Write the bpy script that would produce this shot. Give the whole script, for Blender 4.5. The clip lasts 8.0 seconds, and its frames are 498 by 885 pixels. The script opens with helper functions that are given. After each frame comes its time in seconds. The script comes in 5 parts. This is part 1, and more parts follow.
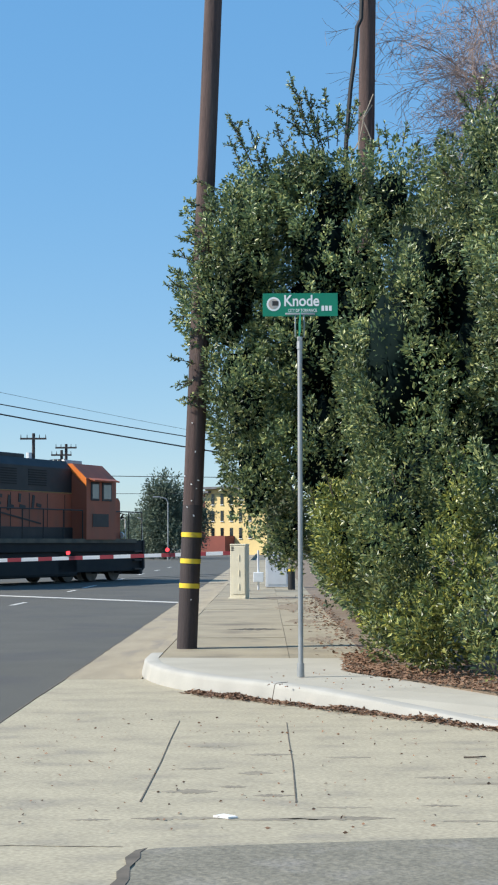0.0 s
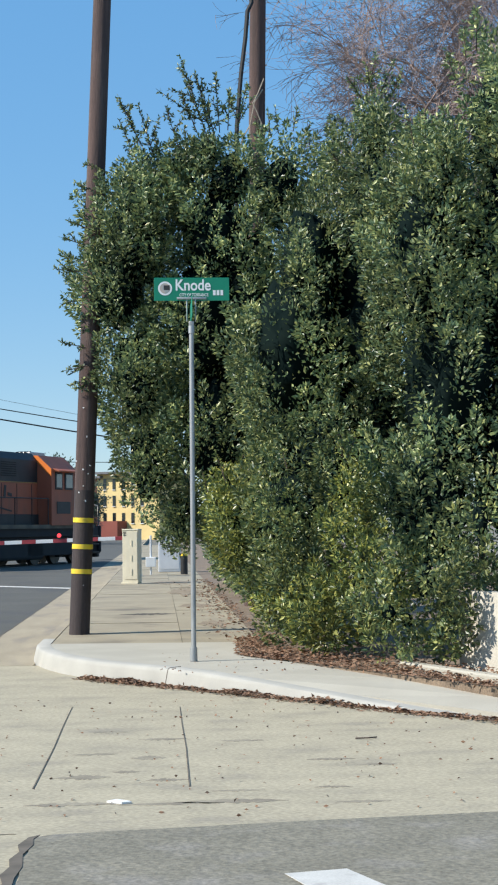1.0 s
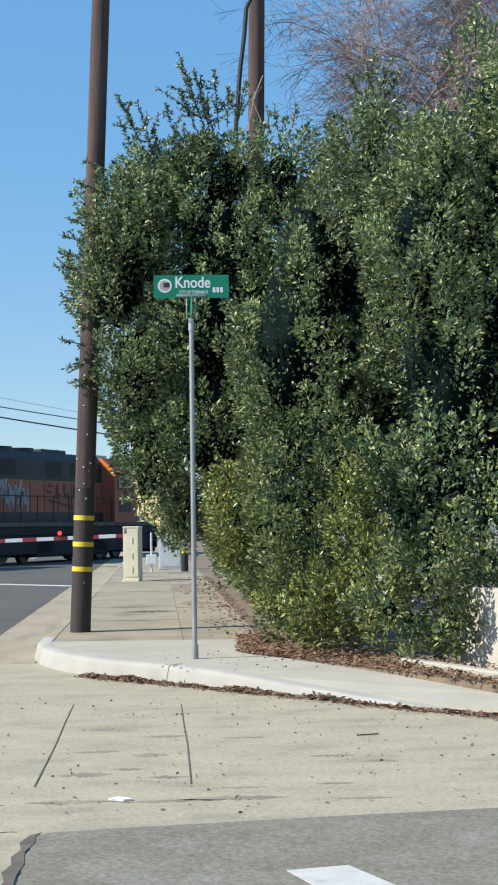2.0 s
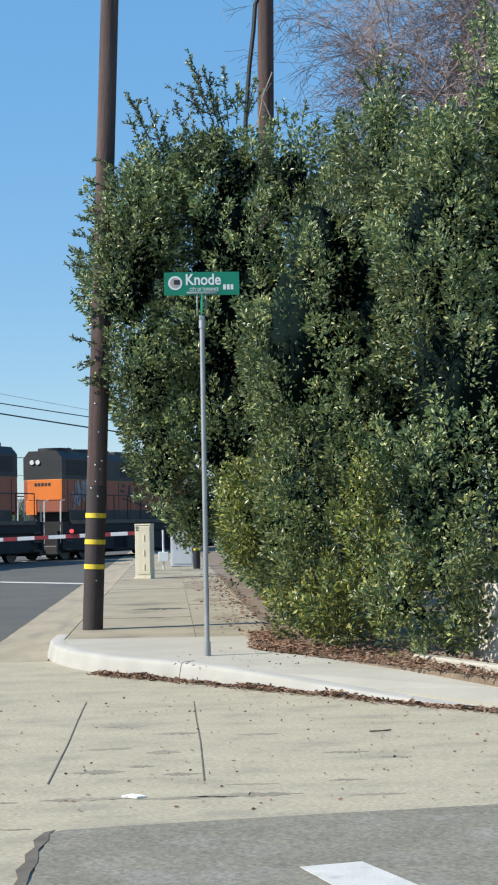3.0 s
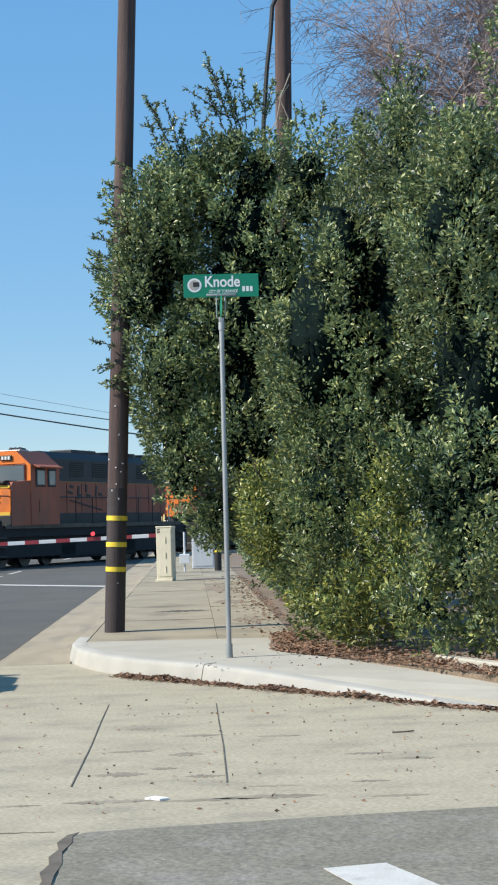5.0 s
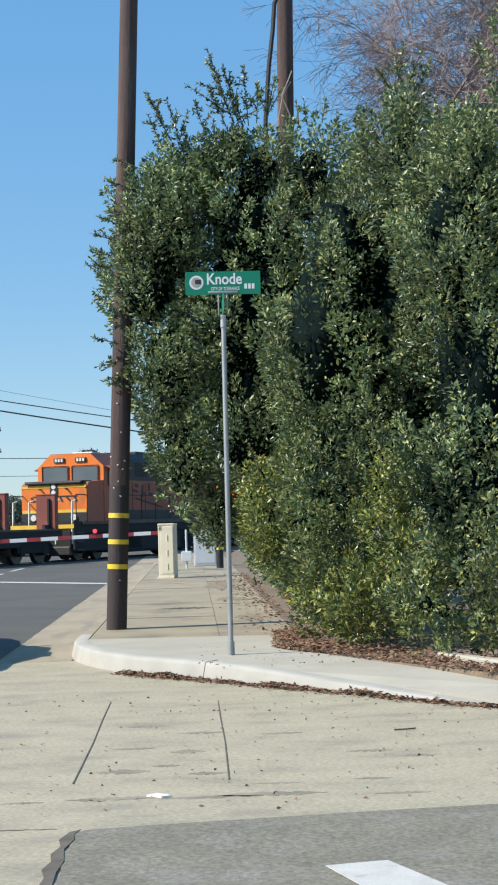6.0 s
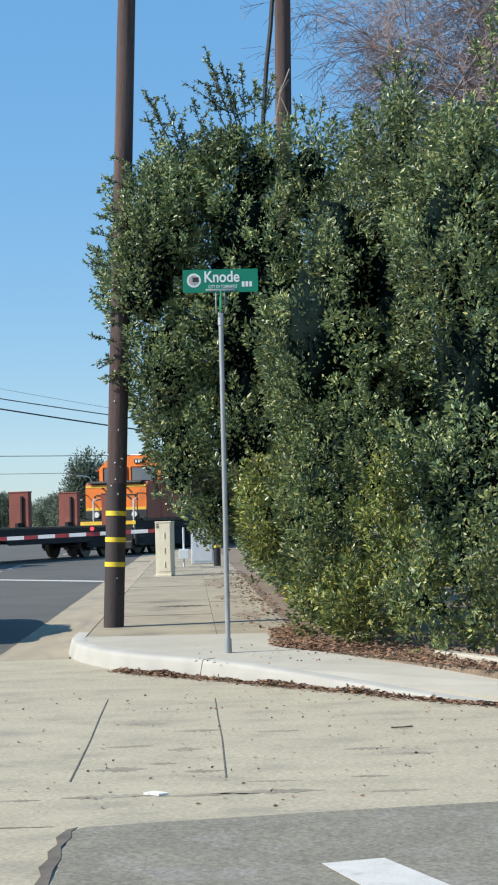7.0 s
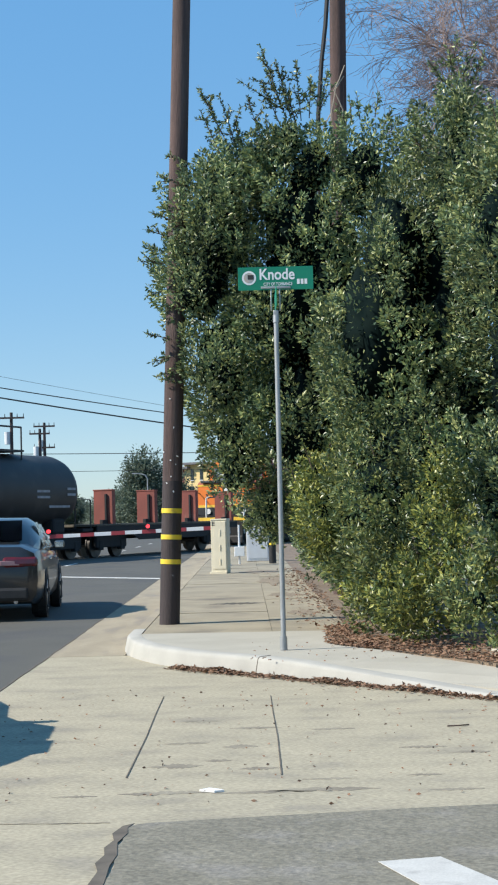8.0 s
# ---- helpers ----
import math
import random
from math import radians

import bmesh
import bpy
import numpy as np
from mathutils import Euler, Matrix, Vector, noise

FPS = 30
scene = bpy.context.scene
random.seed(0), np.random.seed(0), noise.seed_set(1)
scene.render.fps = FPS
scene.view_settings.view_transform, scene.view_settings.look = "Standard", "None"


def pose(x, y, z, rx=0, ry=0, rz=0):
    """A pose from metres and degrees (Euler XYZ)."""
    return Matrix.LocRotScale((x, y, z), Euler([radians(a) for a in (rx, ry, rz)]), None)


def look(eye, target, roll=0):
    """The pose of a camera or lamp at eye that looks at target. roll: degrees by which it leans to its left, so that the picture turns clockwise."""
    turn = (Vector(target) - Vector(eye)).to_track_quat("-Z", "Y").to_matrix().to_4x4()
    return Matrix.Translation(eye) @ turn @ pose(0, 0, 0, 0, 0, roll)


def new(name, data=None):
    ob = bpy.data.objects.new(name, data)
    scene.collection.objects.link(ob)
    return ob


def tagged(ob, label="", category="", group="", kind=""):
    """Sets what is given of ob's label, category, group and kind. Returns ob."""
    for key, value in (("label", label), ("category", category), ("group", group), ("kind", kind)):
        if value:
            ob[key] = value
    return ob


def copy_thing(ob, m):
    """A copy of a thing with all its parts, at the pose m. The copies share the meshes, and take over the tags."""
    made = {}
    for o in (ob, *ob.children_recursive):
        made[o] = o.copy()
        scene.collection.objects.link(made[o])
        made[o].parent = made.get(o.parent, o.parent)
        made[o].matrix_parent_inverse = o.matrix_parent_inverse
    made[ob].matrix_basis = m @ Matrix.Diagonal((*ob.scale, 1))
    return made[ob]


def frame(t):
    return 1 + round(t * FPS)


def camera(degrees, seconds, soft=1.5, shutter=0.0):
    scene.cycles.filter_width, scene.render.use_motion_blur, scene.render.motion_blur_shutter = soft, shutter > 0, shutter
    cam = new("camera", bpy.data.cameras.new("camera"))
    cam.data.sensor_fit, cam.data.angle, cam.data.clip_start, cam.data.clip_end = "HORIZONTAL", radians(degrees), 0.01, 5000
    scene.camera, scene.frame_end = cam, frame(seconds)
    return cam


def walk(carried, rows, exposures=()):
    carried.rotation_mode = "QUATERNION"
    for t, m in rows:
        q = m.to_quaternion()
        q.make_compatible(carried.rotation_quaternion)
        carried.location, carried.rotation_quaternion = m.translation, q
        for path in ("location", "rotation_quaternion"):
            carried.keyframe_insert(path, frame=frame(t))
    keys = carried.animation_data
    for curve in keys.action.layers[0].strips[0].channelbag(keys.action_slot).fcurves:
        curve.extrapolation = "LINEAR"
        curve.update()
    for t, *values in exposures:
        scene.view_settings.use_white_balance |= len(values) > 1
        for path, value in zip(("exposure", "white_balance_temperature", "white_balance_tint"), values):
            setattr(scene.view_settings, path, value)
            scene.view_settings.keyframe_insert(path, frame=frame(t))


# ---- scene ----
# Camera: a hand-held long lens that only turns, 1.43 m above the road.
cam = camera(18.5, 8.0, soft=2.1)
EYE = (0.0, 0.0, 1.43)
TURNS = [
    (0.0, 93.810, 0.250, 0.610),
    (0.5, 93.432, 0.546, -2.115),
    (1.0, 93.196, 0.740, -3.411),
    (2.5, 93.044, 1.080, -3.237),
    (3.0, 92.979, 1.215, -2.952),
    (3.5, 92.984, 1.327, -2.697),
    (4.0, 93.013, 1.442, -2.533),
    (4.5, 93.080, 1.585, -2.285),
    (6.0, 92.964, 1.589, -2.095),
    (6.5, 92.928, 1.565, -2.159),
    (7.0, 92.883, 1.536, -2.198),
    (7.5, 92.849, 1.524, -1.972),
    (7.6, 92.848, 1.518, -1.737),
    (7.8, 92.846, 1.506, -0.984),
    (8.0, 92.844, 1.495, -0.124),
]
walk(cam, [(t, pose(*EYE, rx, ry, rz)) for t, rx, ry, rz in TURNS])

# World: clear afternoon sky, the sun behind the camera's left shoulder.
SUN_FROM = Vector((-0.945, -0.205, 0.80)).normalized()
world = bpy.data.worlds.new("world")
scene.world = world
world.use_nodes = True
wn = world.node_tree
sky = wn.nodes.new("ShaderNodeTexSky")
sky.sky_type, sky.sun_disc = "NISHITA", False
sky.sun_elevation = math.asin(SUN_FROM.z)
sky.sun_rotation = math.atan2(SUN_FROM.x, SUN_FROM.y)
sky.air_density, sky.dust_density, sky.ozone_density = 1.0, 0.0, 5.0
even = wn.nodes.new("ShaderNodeGamma")
even.inputs[1].default_value = 0.27
tint = wn.nodes.new("ShaderNodeHueSaturation")
tint.inputs["Saturation"].default_value = 2.5
wn.links.new(sky.outputs[0], even.inputs[0])
wn.links.new(even.outputs[0], tint.inputs["Color"])
clear = wn.nodes.new("ShaderNodeMix")
clear.data_type, clear.blend_type = "RGBA", "MULTIPLY"
clear.inputs[0].default_value, clear.inputs[7].default_value = 1.0, (0.82, 0.965, 1.10, 1)
wn.links.new(tint.outputs[0], clear.inputs[6])
wn.links.new(clear.outputs[2], wn.nodes["Background"].inputs[0])
wn.nodes["Background"].inputs[1].default_value = 0.325
sun = new("sun", bpy.data.lights.new("sun", "SUN"))
sun.data.energy, sun.data.angle, sun.data.color = 4.7, radians(0.53), (1.0, 0.94, 0.84)
sun.matrix_world = look(tuple(SUN_FROM * 50), (0, 0, 0))
scene.view_settings.exposure = 0.55


# Materials
def material(name, base, other=None, rough=0.7, metal=0.0, scale=6.0, amount=1.0, fine=0.0, bump=0.0, bump_scale=60.0, streak=(1, 1, 1), stain=None, stain_scale=1.2, stain_at=(0.52, 0.7), spec=0.5, per=0.0, coat=0.0):
    """A procedural surface: base to other by broad noise, fine grain, stains and relief."""
    m = bpy.data.materials.new(name)
    m.use_nodes = True
    n, ln = m.node_tree.nodes, m.node_tree.links
    b = n["Principled BSDF"]
    b.inputs["Roughness"].default_value, b.inputs["Metallic"].default_value = rough, metal
    b.inputs["Specular IOR Level"].default_value = spec
    b.inputs["Coat Weight"].default_value = coat
    co = n.new("ShaderNodeTexCoord")
    mp = n.new("ShaderNodeMapping")
    mp.inputs["Scale"].default_value = streak
    ln.new(co.outputs["Object"], mp.inputs[0])

    def cloud(sc, detail=4.0):
        t = n.new("ShaderNodeTexNoise")
        t.inputs["Scale"].default_value, t.inputs["Detail"].default_value = sc, detail
        ln.new(mp.outputs[0], t.inputs["Vector"])
        return t.outputs["Fac"]

    def mixed(fac, a, c, mode="MIX"):
        x = n.new("ShaderNodeMix")
        x.data_type, x.blend_type = "RGBA", mode
        for s, v in ((x.inputs[0], fac), (x.inputs[6], a), (x.inputs[7], c)):
            if isinstance(v, tuple):
                s.default_value = (*v, 1.0)
            elif isinstance(v, float):
                s.default_value = v
            else:
                ln.new(v, s)
        return x.outputs[2]

    def ramp(src, lo, hi):
        r = n.new("ShaderNodeMapRange")
        r.inputs[1].default_value, r.inputs[2].default_value = lo, hi
        ln.new(src, r.inputs[0])
        return r.outputs[0]

    col = mixed(ramp(cloud(scale), 0.35, 0.65), base, other or tuple(c * 0.8 for c in base))
    if stain:
        col = mixed(ramp(cloud(stain_scale, 6.0), *stain_at), col, stain)
    if fine:
        g = n.new("ShaderNodeMapRange")
        g.inputs[1].default_value, g.inputs[2].default_value = 0.3, 0.7
        g.inputs[3].default_value, g.inputs[4].default_value = 1.0 - fine, 1.0 + fine
        ln.new(cloud(bump_scale * 1.7, 2.0), g.inputs[0])
        col = mixed(1.0, col, g.outputs[0], "MULTIPLY")
    if per:
        oi = n.new("ShaderNodeObjectInfo")
        g = n.new("ShaderNodeMapRange")
        g.inputs[3].default_value, g.inputs[4].default_value = 1.0 - per, 1.0 + per
        ln.new(oi.outputs["Random"], g.inputs[0])
        col = mixed(1.0, col, g.outputs[0], "MULTIPLY")
    ln.new(col, b.inputs["Base Color"])
    if bump:
        bp = n.new("ShaderNodeBump")
        bp.inputs["Strength"].default_value, bp.inputs["Distance"].default_value = bump, 0.01
        ln.new(cloud(bump_scale, 3.0), bp.inputs["Height"])
        ln.new(bp.outputs[0], b.inputs["Normal"])
    return m


def leaf_material(name, dark, light, tip, rough=0.39):
    """Waxy leaves: every leaf its own green, some light passing through."""
    m = bpy.data.materials.new(name)
    m.use_nodes = True
    n, ln = m.node_tree.nodes, m.node_tree.links
    b = n["Principled BSDF"]
    g = n.new("ShaderNodeNewGeometry")
    r = n.new("ShaderNodeValToRGB")
    e = r.color_ramp.elements
    e[0].color, e[1].color = (*dark, 1), (*tip, 1)
    mid = e.new(0.6)
    mid.color = (*light, 1)
    ln.new(g.outputs["Random Per Island"], r.inputs[0])
    co = n.new("ShaderNodeTexCoord")
    t = n.new("ShaderNodeTexNoise")
    t.inputs["Scale"].default_value = 1.1
    ln.new(co.outputs["Object"], t.inputs["Vector"])
    mr = n.new("ShaderNodeMapRange")
    mr.inputs[1].default_value, mr.inputs[2].default_value = 0.35, 0.65
    mr.inputs[3].default_value, mr.inputs[4].default_value = 0.7, 1.35
    ln.new(t.outputs["Fac"], mr.inputs[0])
    x = n.new("ShaderNodeMix")
    x.data_type, x.blend_type = "RGBA", "MULTIPLY"
    x.inputs[0].default_value = 1.0
    ln.new(r.outputs[0], x.inputs[6])
    ln.new(mr.outputs[0], x.inputs[7])
    ln.new(x.outputs[2], b.inputs["Base Color"])
    b.inputs["Roughness"].default_value = rough
    tr = n.new("ShaderNodeBsdfTranslucent")
    ln.new(x.outputs[2], tr.inputs[0])
    ms = n.new("ShaderNodeMixShader")
    ms.inputs[0].default_value = 0.22
    ln.new(b.outputs[0], ms.inputs[1])
    ln.new(tr.outputs[0], ms.inputs[2])
    ln.new(ms.outputs[0], n["Material Output"].inputs[0])
    return m


def glowing(name, colour, strength):
    m = material(name, colour)
    b = m.node_tree.nodes["Principled BSDF"]
    b.inputs["Emission Color"].default_value = (*colour, 1)
    b.inputs["Emission Strength"].default_value = strength
    return m


ASPHALT = material("asphalt", (0.082, 0.079, 0.066), (0.095, 0.091, 0.077), 0.85, scale=0.8, fine=0.25, bump=0.4, bump_scale=45, stain=(0.070, 0.068, 0.065), stain_scale=0.5)
OLD_ASPHALT = material("worn_asphalt", (0.205, 0.190, 0.146), (0.170, 0.158, 0.121), 0.9, scale=3.0, fine=0.26, bump=0.8, bump_scale=26, stain=(0.225, 0.21, 0.18), stain_scale=2.5)
APRON = material("apron_concrete", (0.385, 0.342, 0.246), (0.325, 0.29, 0.21), 0.9, scale=2.2, fine=0.2, bump=0.35, bump_scale=28, stain=(0.25, 0.225, 0.18), stain_scale=2.2, stain_at=(0.56, 0.8), streak=(0.8, 1.3, 1))
GUTTER = material("gutter_concrete", (0.36, 0.305, 0.215), (0.30, 0.255, 0.18), 0.9, scale=1.5, fine=0.12, bump=0.3, bump_scale=70, stain=(0.24, 0.21, 0.17), stain_scale=1.2, streak=(2.0, 0.5, 1))
NEW_CONCRETE = material("pale_concrete", (0.42, 0.395, 0.33), (0.375, 0.35, 0.29), 0.85, scale=2.0, fine=0.07, bump=0.15, bump_scale=80, stain=(0.42, 0.39, 0.33), stain_scale=1.7, stain_at=(0.6, 0.85))
KERB_PAINT = material("pale_kerb", (0.39, 0.378, 0.34), (0.34, 0.33, 0.295), 0.8, scale=3.0, fine=0.05, bump=0.15, bump_scale=80, stain=(0.52, 0.48, 0.41), stain_scale=2.3, stain_at=(0.58, 0.85))
OLD_CONCRETE = material("aged_concrete", (0.335, 0.29, 0.205), (0.27, 0.235, 0.168), 0.9, scale=1.4, fine=0.14, bump=0.3, bump_scale=70, stain=(0.17, 0.145, 0.11), stain_scale=1.3, stain_at=(0.55, 0.75), per=0.07)
EARTH = material("earth", (0.22, 0.165, 0.115), (0.16, 0.12, 0.085), 0.95, scale=3.0, fine=0.3, bump=0.6, bump_scale=40)
DRY_GROUND = material("dry_ground", (0.21, 0.19, 0.15), (0.15, 0.14, 0.105), 0.95, scale=0.15, fine=0.2)
SEAM = material("seam_dirt", (0.09, 0.078, 0.062), (0.14, 0.12, 0.095), 0.95, scale=8.0)
ROAD_PAINT = material("road_paint", (0.57, 0.56, 0.52), (0.49, 0.48, 0.445), 0.7, scale=5.0, fine=0.08, bump=0.1, stain=(0.35, 0.34, 0.32), stain_scale=7.0, stain_at=(0.6, 0.8))
STAIN = material("rubbed_stain", (0.19, 0.165, 0.125), (0.29, 0.26, 0.195), 0.9, scale=4.0, fine=0.15)
LITTER = material("leaf_litter", (0.19, 0.105, 0.063), (0.29, 0.175, 0.11), 0.9, scale=7.0, per=0.2)
POLE_WOOD = material("pole_wood", (0.100, 0.062, 0.055), (0.056, 0.037, 0.035), 0.85, scale=3.0, fine=0.25, bump=0.8, bump_scale=30, streak=(6, 6, 0.25), stain=(0.16, 0.120, 0.104), stain_scale=2.0, stain_at=(0.55, 0.75))
TAR = material("tarred_wood", (0.036, 0.027, 0.028), (0.052, 0.038, 0.037), 0.75, scale=4.0, fine=0.25, bump=0.6, bump_scale=30, streak=(6, 6, 0.3))
YELLOW = material("yellow_band", (0.80, 0.60, 0.045), (0.70, 0.50, 0.04), 0.45, scale=9.0, stain=(0.42, 0.32, 0.05), stain_scale=14.0, stain_at=(0.6, 0.8))
STEEL = material("galvanised_steel", (0.40, 0.41, 0.41), (0.33, 0.34, 0.34), 0.5, 0.55, scale=14.0, fine=0.05, streak=(1, 1, 0.3))
DARK_STEEL = material("dark_steel", (0.035, 0.035, 0.038), (0.05, 0.047, 0.046), 0.6, 0.3, scale=3.0, fine=0.2)
SIGN_GREEN = material("sign_green", (0.004, 0.225, 0.125), (0.005, 0.20, 0.115), 0.35, scale=5.0)
WHITE = material("white_sheeting", (0.80, 0.81, 0.80), (0.76, 0.77, 0.76), 0.5, scale=8.0)
SEAL_GREY = material("seal_grey", (0.33, 0.36, 0.36), (0.50, 0.40, 0.34), 0.5, scale=20.0)
BEIGE = material("beige_paint", (0.72, 0.66, 0.50), (0.66, 0.60, 0.45), 0.6, scale=3.0, fine=0.04, stain=(0.50, 0.44, 0.32), stain_scale=3.0, stain_at=(0.62, 0.85))
GREY_PAINT = material("grey_paint", (0.62, 0.64, 0.66), (0.56, 0.58, 0.60), 0.55, scale=3.0, fine=0.04)
BLACK = material("black_rubber", (0.012, 0.012, 0.013), (0.02, 0.02, 0.02), 0.6, scale=8.0)
LEAF = leaf_material("hedge_leaf", (0.050, 0.097, 0.064), (0.155, 0.214, 0.092), (0.43, 0.45, 0.18))
FOOT_LEAF = leaf_material("foot_leaf", (0.050, 0.092, 0.050), (0.145, 0.190, 0.068), (0.38, 0.385, 0.13))
YOUNG_LEAF = leaf_material("young_leaf", (0.055, 0.098, 0.045), (0.185, 0.220, 0.062), (0.46, 0.44, 0.105))
# Lightened, bluish greens put the haze of distance into the leaves.
FAR_LEAF = leaf_material("far_leaf", (0.075, 0.11, 0.085), (0.11, 0.145, 0.10), (0.16, 0.19, 0.13), 0.7)
# Darker green, painted as the shade inside the far crowns.
FAR_SHADE = material("far_tree_shade", (0.045, 0.068, 0.050), (0.060, 0.085, 0.060), 1.0, spec=0.0, scale=1.0)
# Near-black colour that paints the shade in the hedge's gaps.
HEDGE_SHADE = material("hedge_shade", (0.005, 0.010, 0.010), (0.009, 0.016, 0.015), 1.0, spec=0.0, scale=3.0)
BARK = material("bark", (0.105, 0.075, 0.058), (0.065, 0.046, 0.037), 0.9, scale=8.0, bump=0.5, bump_scale=40)
DRY_VINE = material("dry_vine", (0.42, 0.36, 0.28), (0.30, 0.25, 0.20), 0.9, scale=9.0)
TWIG = material("bare_twig", (0.33, 0.25, 0.225), (0.22, 0.17, 0.155), 0.9, scale=8.0)


# Mesh helpers
def mesh_object(name, bm, mat, parent=None, label="", smooth=None):
    me = bpy.data.meshes.new(name)
    bm.to_mesh(me)
    bm.free()
    me.materials.append(mat)
    ob = new(name, me)
    if smooth:
        me.shade_smooth()
        me.set_sharp_from_angle(angle=radians(smooth))
    if parent:
        ob.parent = parent
    if label:
        ob["label"] = label
    return ob


def part(name, bm, mat, parent, label="", smooth=None):
    return mesh_object(name, bm, mat, parent, label, smooth)


def empty(name, m, label, category, group="", kind=""):
    ob = new(name)
    ob.empty_display_size = 0.2
    ob.matrix_basis = m
    return tagged(ob, label, category, group, kind)


def box(bm, at, size, bevel=0.0, turn=None):
    m = Matrix.Translation(at) @ (turn or Matrix()) @ Matrix.Diagonal((*size, 1))
    vs = bmesh.ops.create_cube(bm, size=1.0, matrix=m)["verts"]
    if bevel:
        es = list({e for v in vs for e in v.link_edges})
        bmesh.ops.bevel(bm, geom=es, offset=bevel, segments=2, profile=0.5, affect="EDGES")
    return bm


def tube(bm, a, b, ra, rb=None, seg=12, caps=True):
    a, b = Vector(a), Vector(b)
    m = Matrix.Translation((a + b) / 2) @ (b - a).to_track_quat("Z", "Y").to_matrix().to_4x4()
    bmesh.ops.create_cone(bm, cap_ends=caps, segments=seg, radius1=ra, radius2=ra if rb is None else rb, depth=(b - a).length, matrix=m)
    return bm


def rod(bm, pts, r, seg=8):
    """One bent rod of even thickness through the points."""
    pts = [Vector(p) for p in pts]
    rings, u = [], None
    for i, p in enumerate(pts):
        d = (pts[min(i + 1, len(pts) - 1)] - pts[max(i - 1, 0)]).normalized()
        u = (u - d * u.dot(d)).normalized() if u else d.orthogonal().normalized()
        w = d.cross(u)
        rings.append([bm.verts.new(p + (u * math.cos(k * 2 * math.pi / seg) + w * math.sin(k * 2 * math.pi / seg)) * r) for k in range(seg)])
    for p, q in zip(rings, rings[1:]):
        for k in range(seg):
            j = (k + 1) % seg
            bm.faces.new((p[k], p[j], q[j], q[k]))
    bm.faces.new(rings[0][::-1])
    bm.faces.new(rings[-1])
    return bm


def slab(bm, outline, z0, z1):
    """A flat plate with that outline from z0 up to z1."""
    low = [bm.verts.new((x, y, z0)) for x, y in outline]
    top = [bm.verts.new((x, y, z1)) for x, y in outline]
    bm.faces.new(top)
    bm.faces.new(low[::-1])
    for i in range(len(low)):
        j = (i + 1) % len(low)
        bm.faces.new((low[i], low[j], top[j], top[i]))
    bmesh.ops.recalc_face_normals(bm, faces=bm.faces)
    return bm


def extrude_profile(bm, profile, x0, x1):
    """A profile in (y, z) drawn out along x."""
    a = [bm.verts.new((x0, y, z)) for y, z in profile]
    b = [bm.verts.new((x1, y, z)) for y, z in profile]
    bm.faces.new(a[::-1])
    bm.faces.new(b)
    for i in range(len(a)):
        j = (i + 1) % len(a)
        bm.faces.new((a[i], a[j], b[j], b[i]))
    bmesh.ops.recalc_face_normals(bm, faces=bm.faces)
    return bm


def sweep(bm, path, section):
    """A section of (offset to the left, height) carried along a path of (x, y)."""
    rings = []
    for i, p in enumerate(path):
        a, b = Vector(path[max(i - 1, 0)]), Vector(path[min(i + 1, len(path) - 1)])
        d = (b - a).normalized()
        n = Vector((-d.y, d.x))
        drop = p[2] if len(p) > 2 else 1.0
        rings.append([bm.verts.new((p[0] + n.x * o, p[1] + n.y * o, z * drop if z > 0 else z)) for o, z in section])
    for r, s in zip(rings, rings[1:]):
        for i in range(len(r)):
            j = (i + 1) % len(r)
            bm.faces.new((r[i], s[i], s[j], r[j]))
    bm.faces.new(rings[0])
    bm.faces.new(rings[-1][::-1])
    bmesh.ops.recalc_face_normals(bm, faces=bm.faces)
    return bm


def leaves_mesh(name, places, ways, lengths, widths, mat, rng, faces=None):
    """Many folded leaves in one mesh: two triangles on either side of the midrib."""
    n = len(places)
    ways = ways / np.linalg.norm(ways, axis=1)[:, None]
    side = np.cross(ways, rng.normal(size=(n, 3)) if faces is None else faces)
    side /= np.linalg.norm(side, axis=1)[:, None]
    up = np.cross(side, ways)
    L, W = lengths[:, None], widths[:, None]
    base = places
    tip = places + ways * L
    mid = places + ways * L * 0.45
    left = mid + side * W * 0.5 + up * W * 0.18
    right = mid - side * W * 0.5 + up * W * 0.18
    co = np.stack([base, left, tip, right], axis=1).reshape(-1, 3)
    k = np.arange(n)[:, None] * 4
    tris = np.concatenate([k + np.array([[0, 2, 1]]), k + np.array([[0, 3, 2]])], axis=1).reshape(-1, 3)
    me = bpy.data.meshes.new(name)
    me.from_pydata(co.tolist(), [], tris.tolist())
    me.materials.append(mat)
    return me


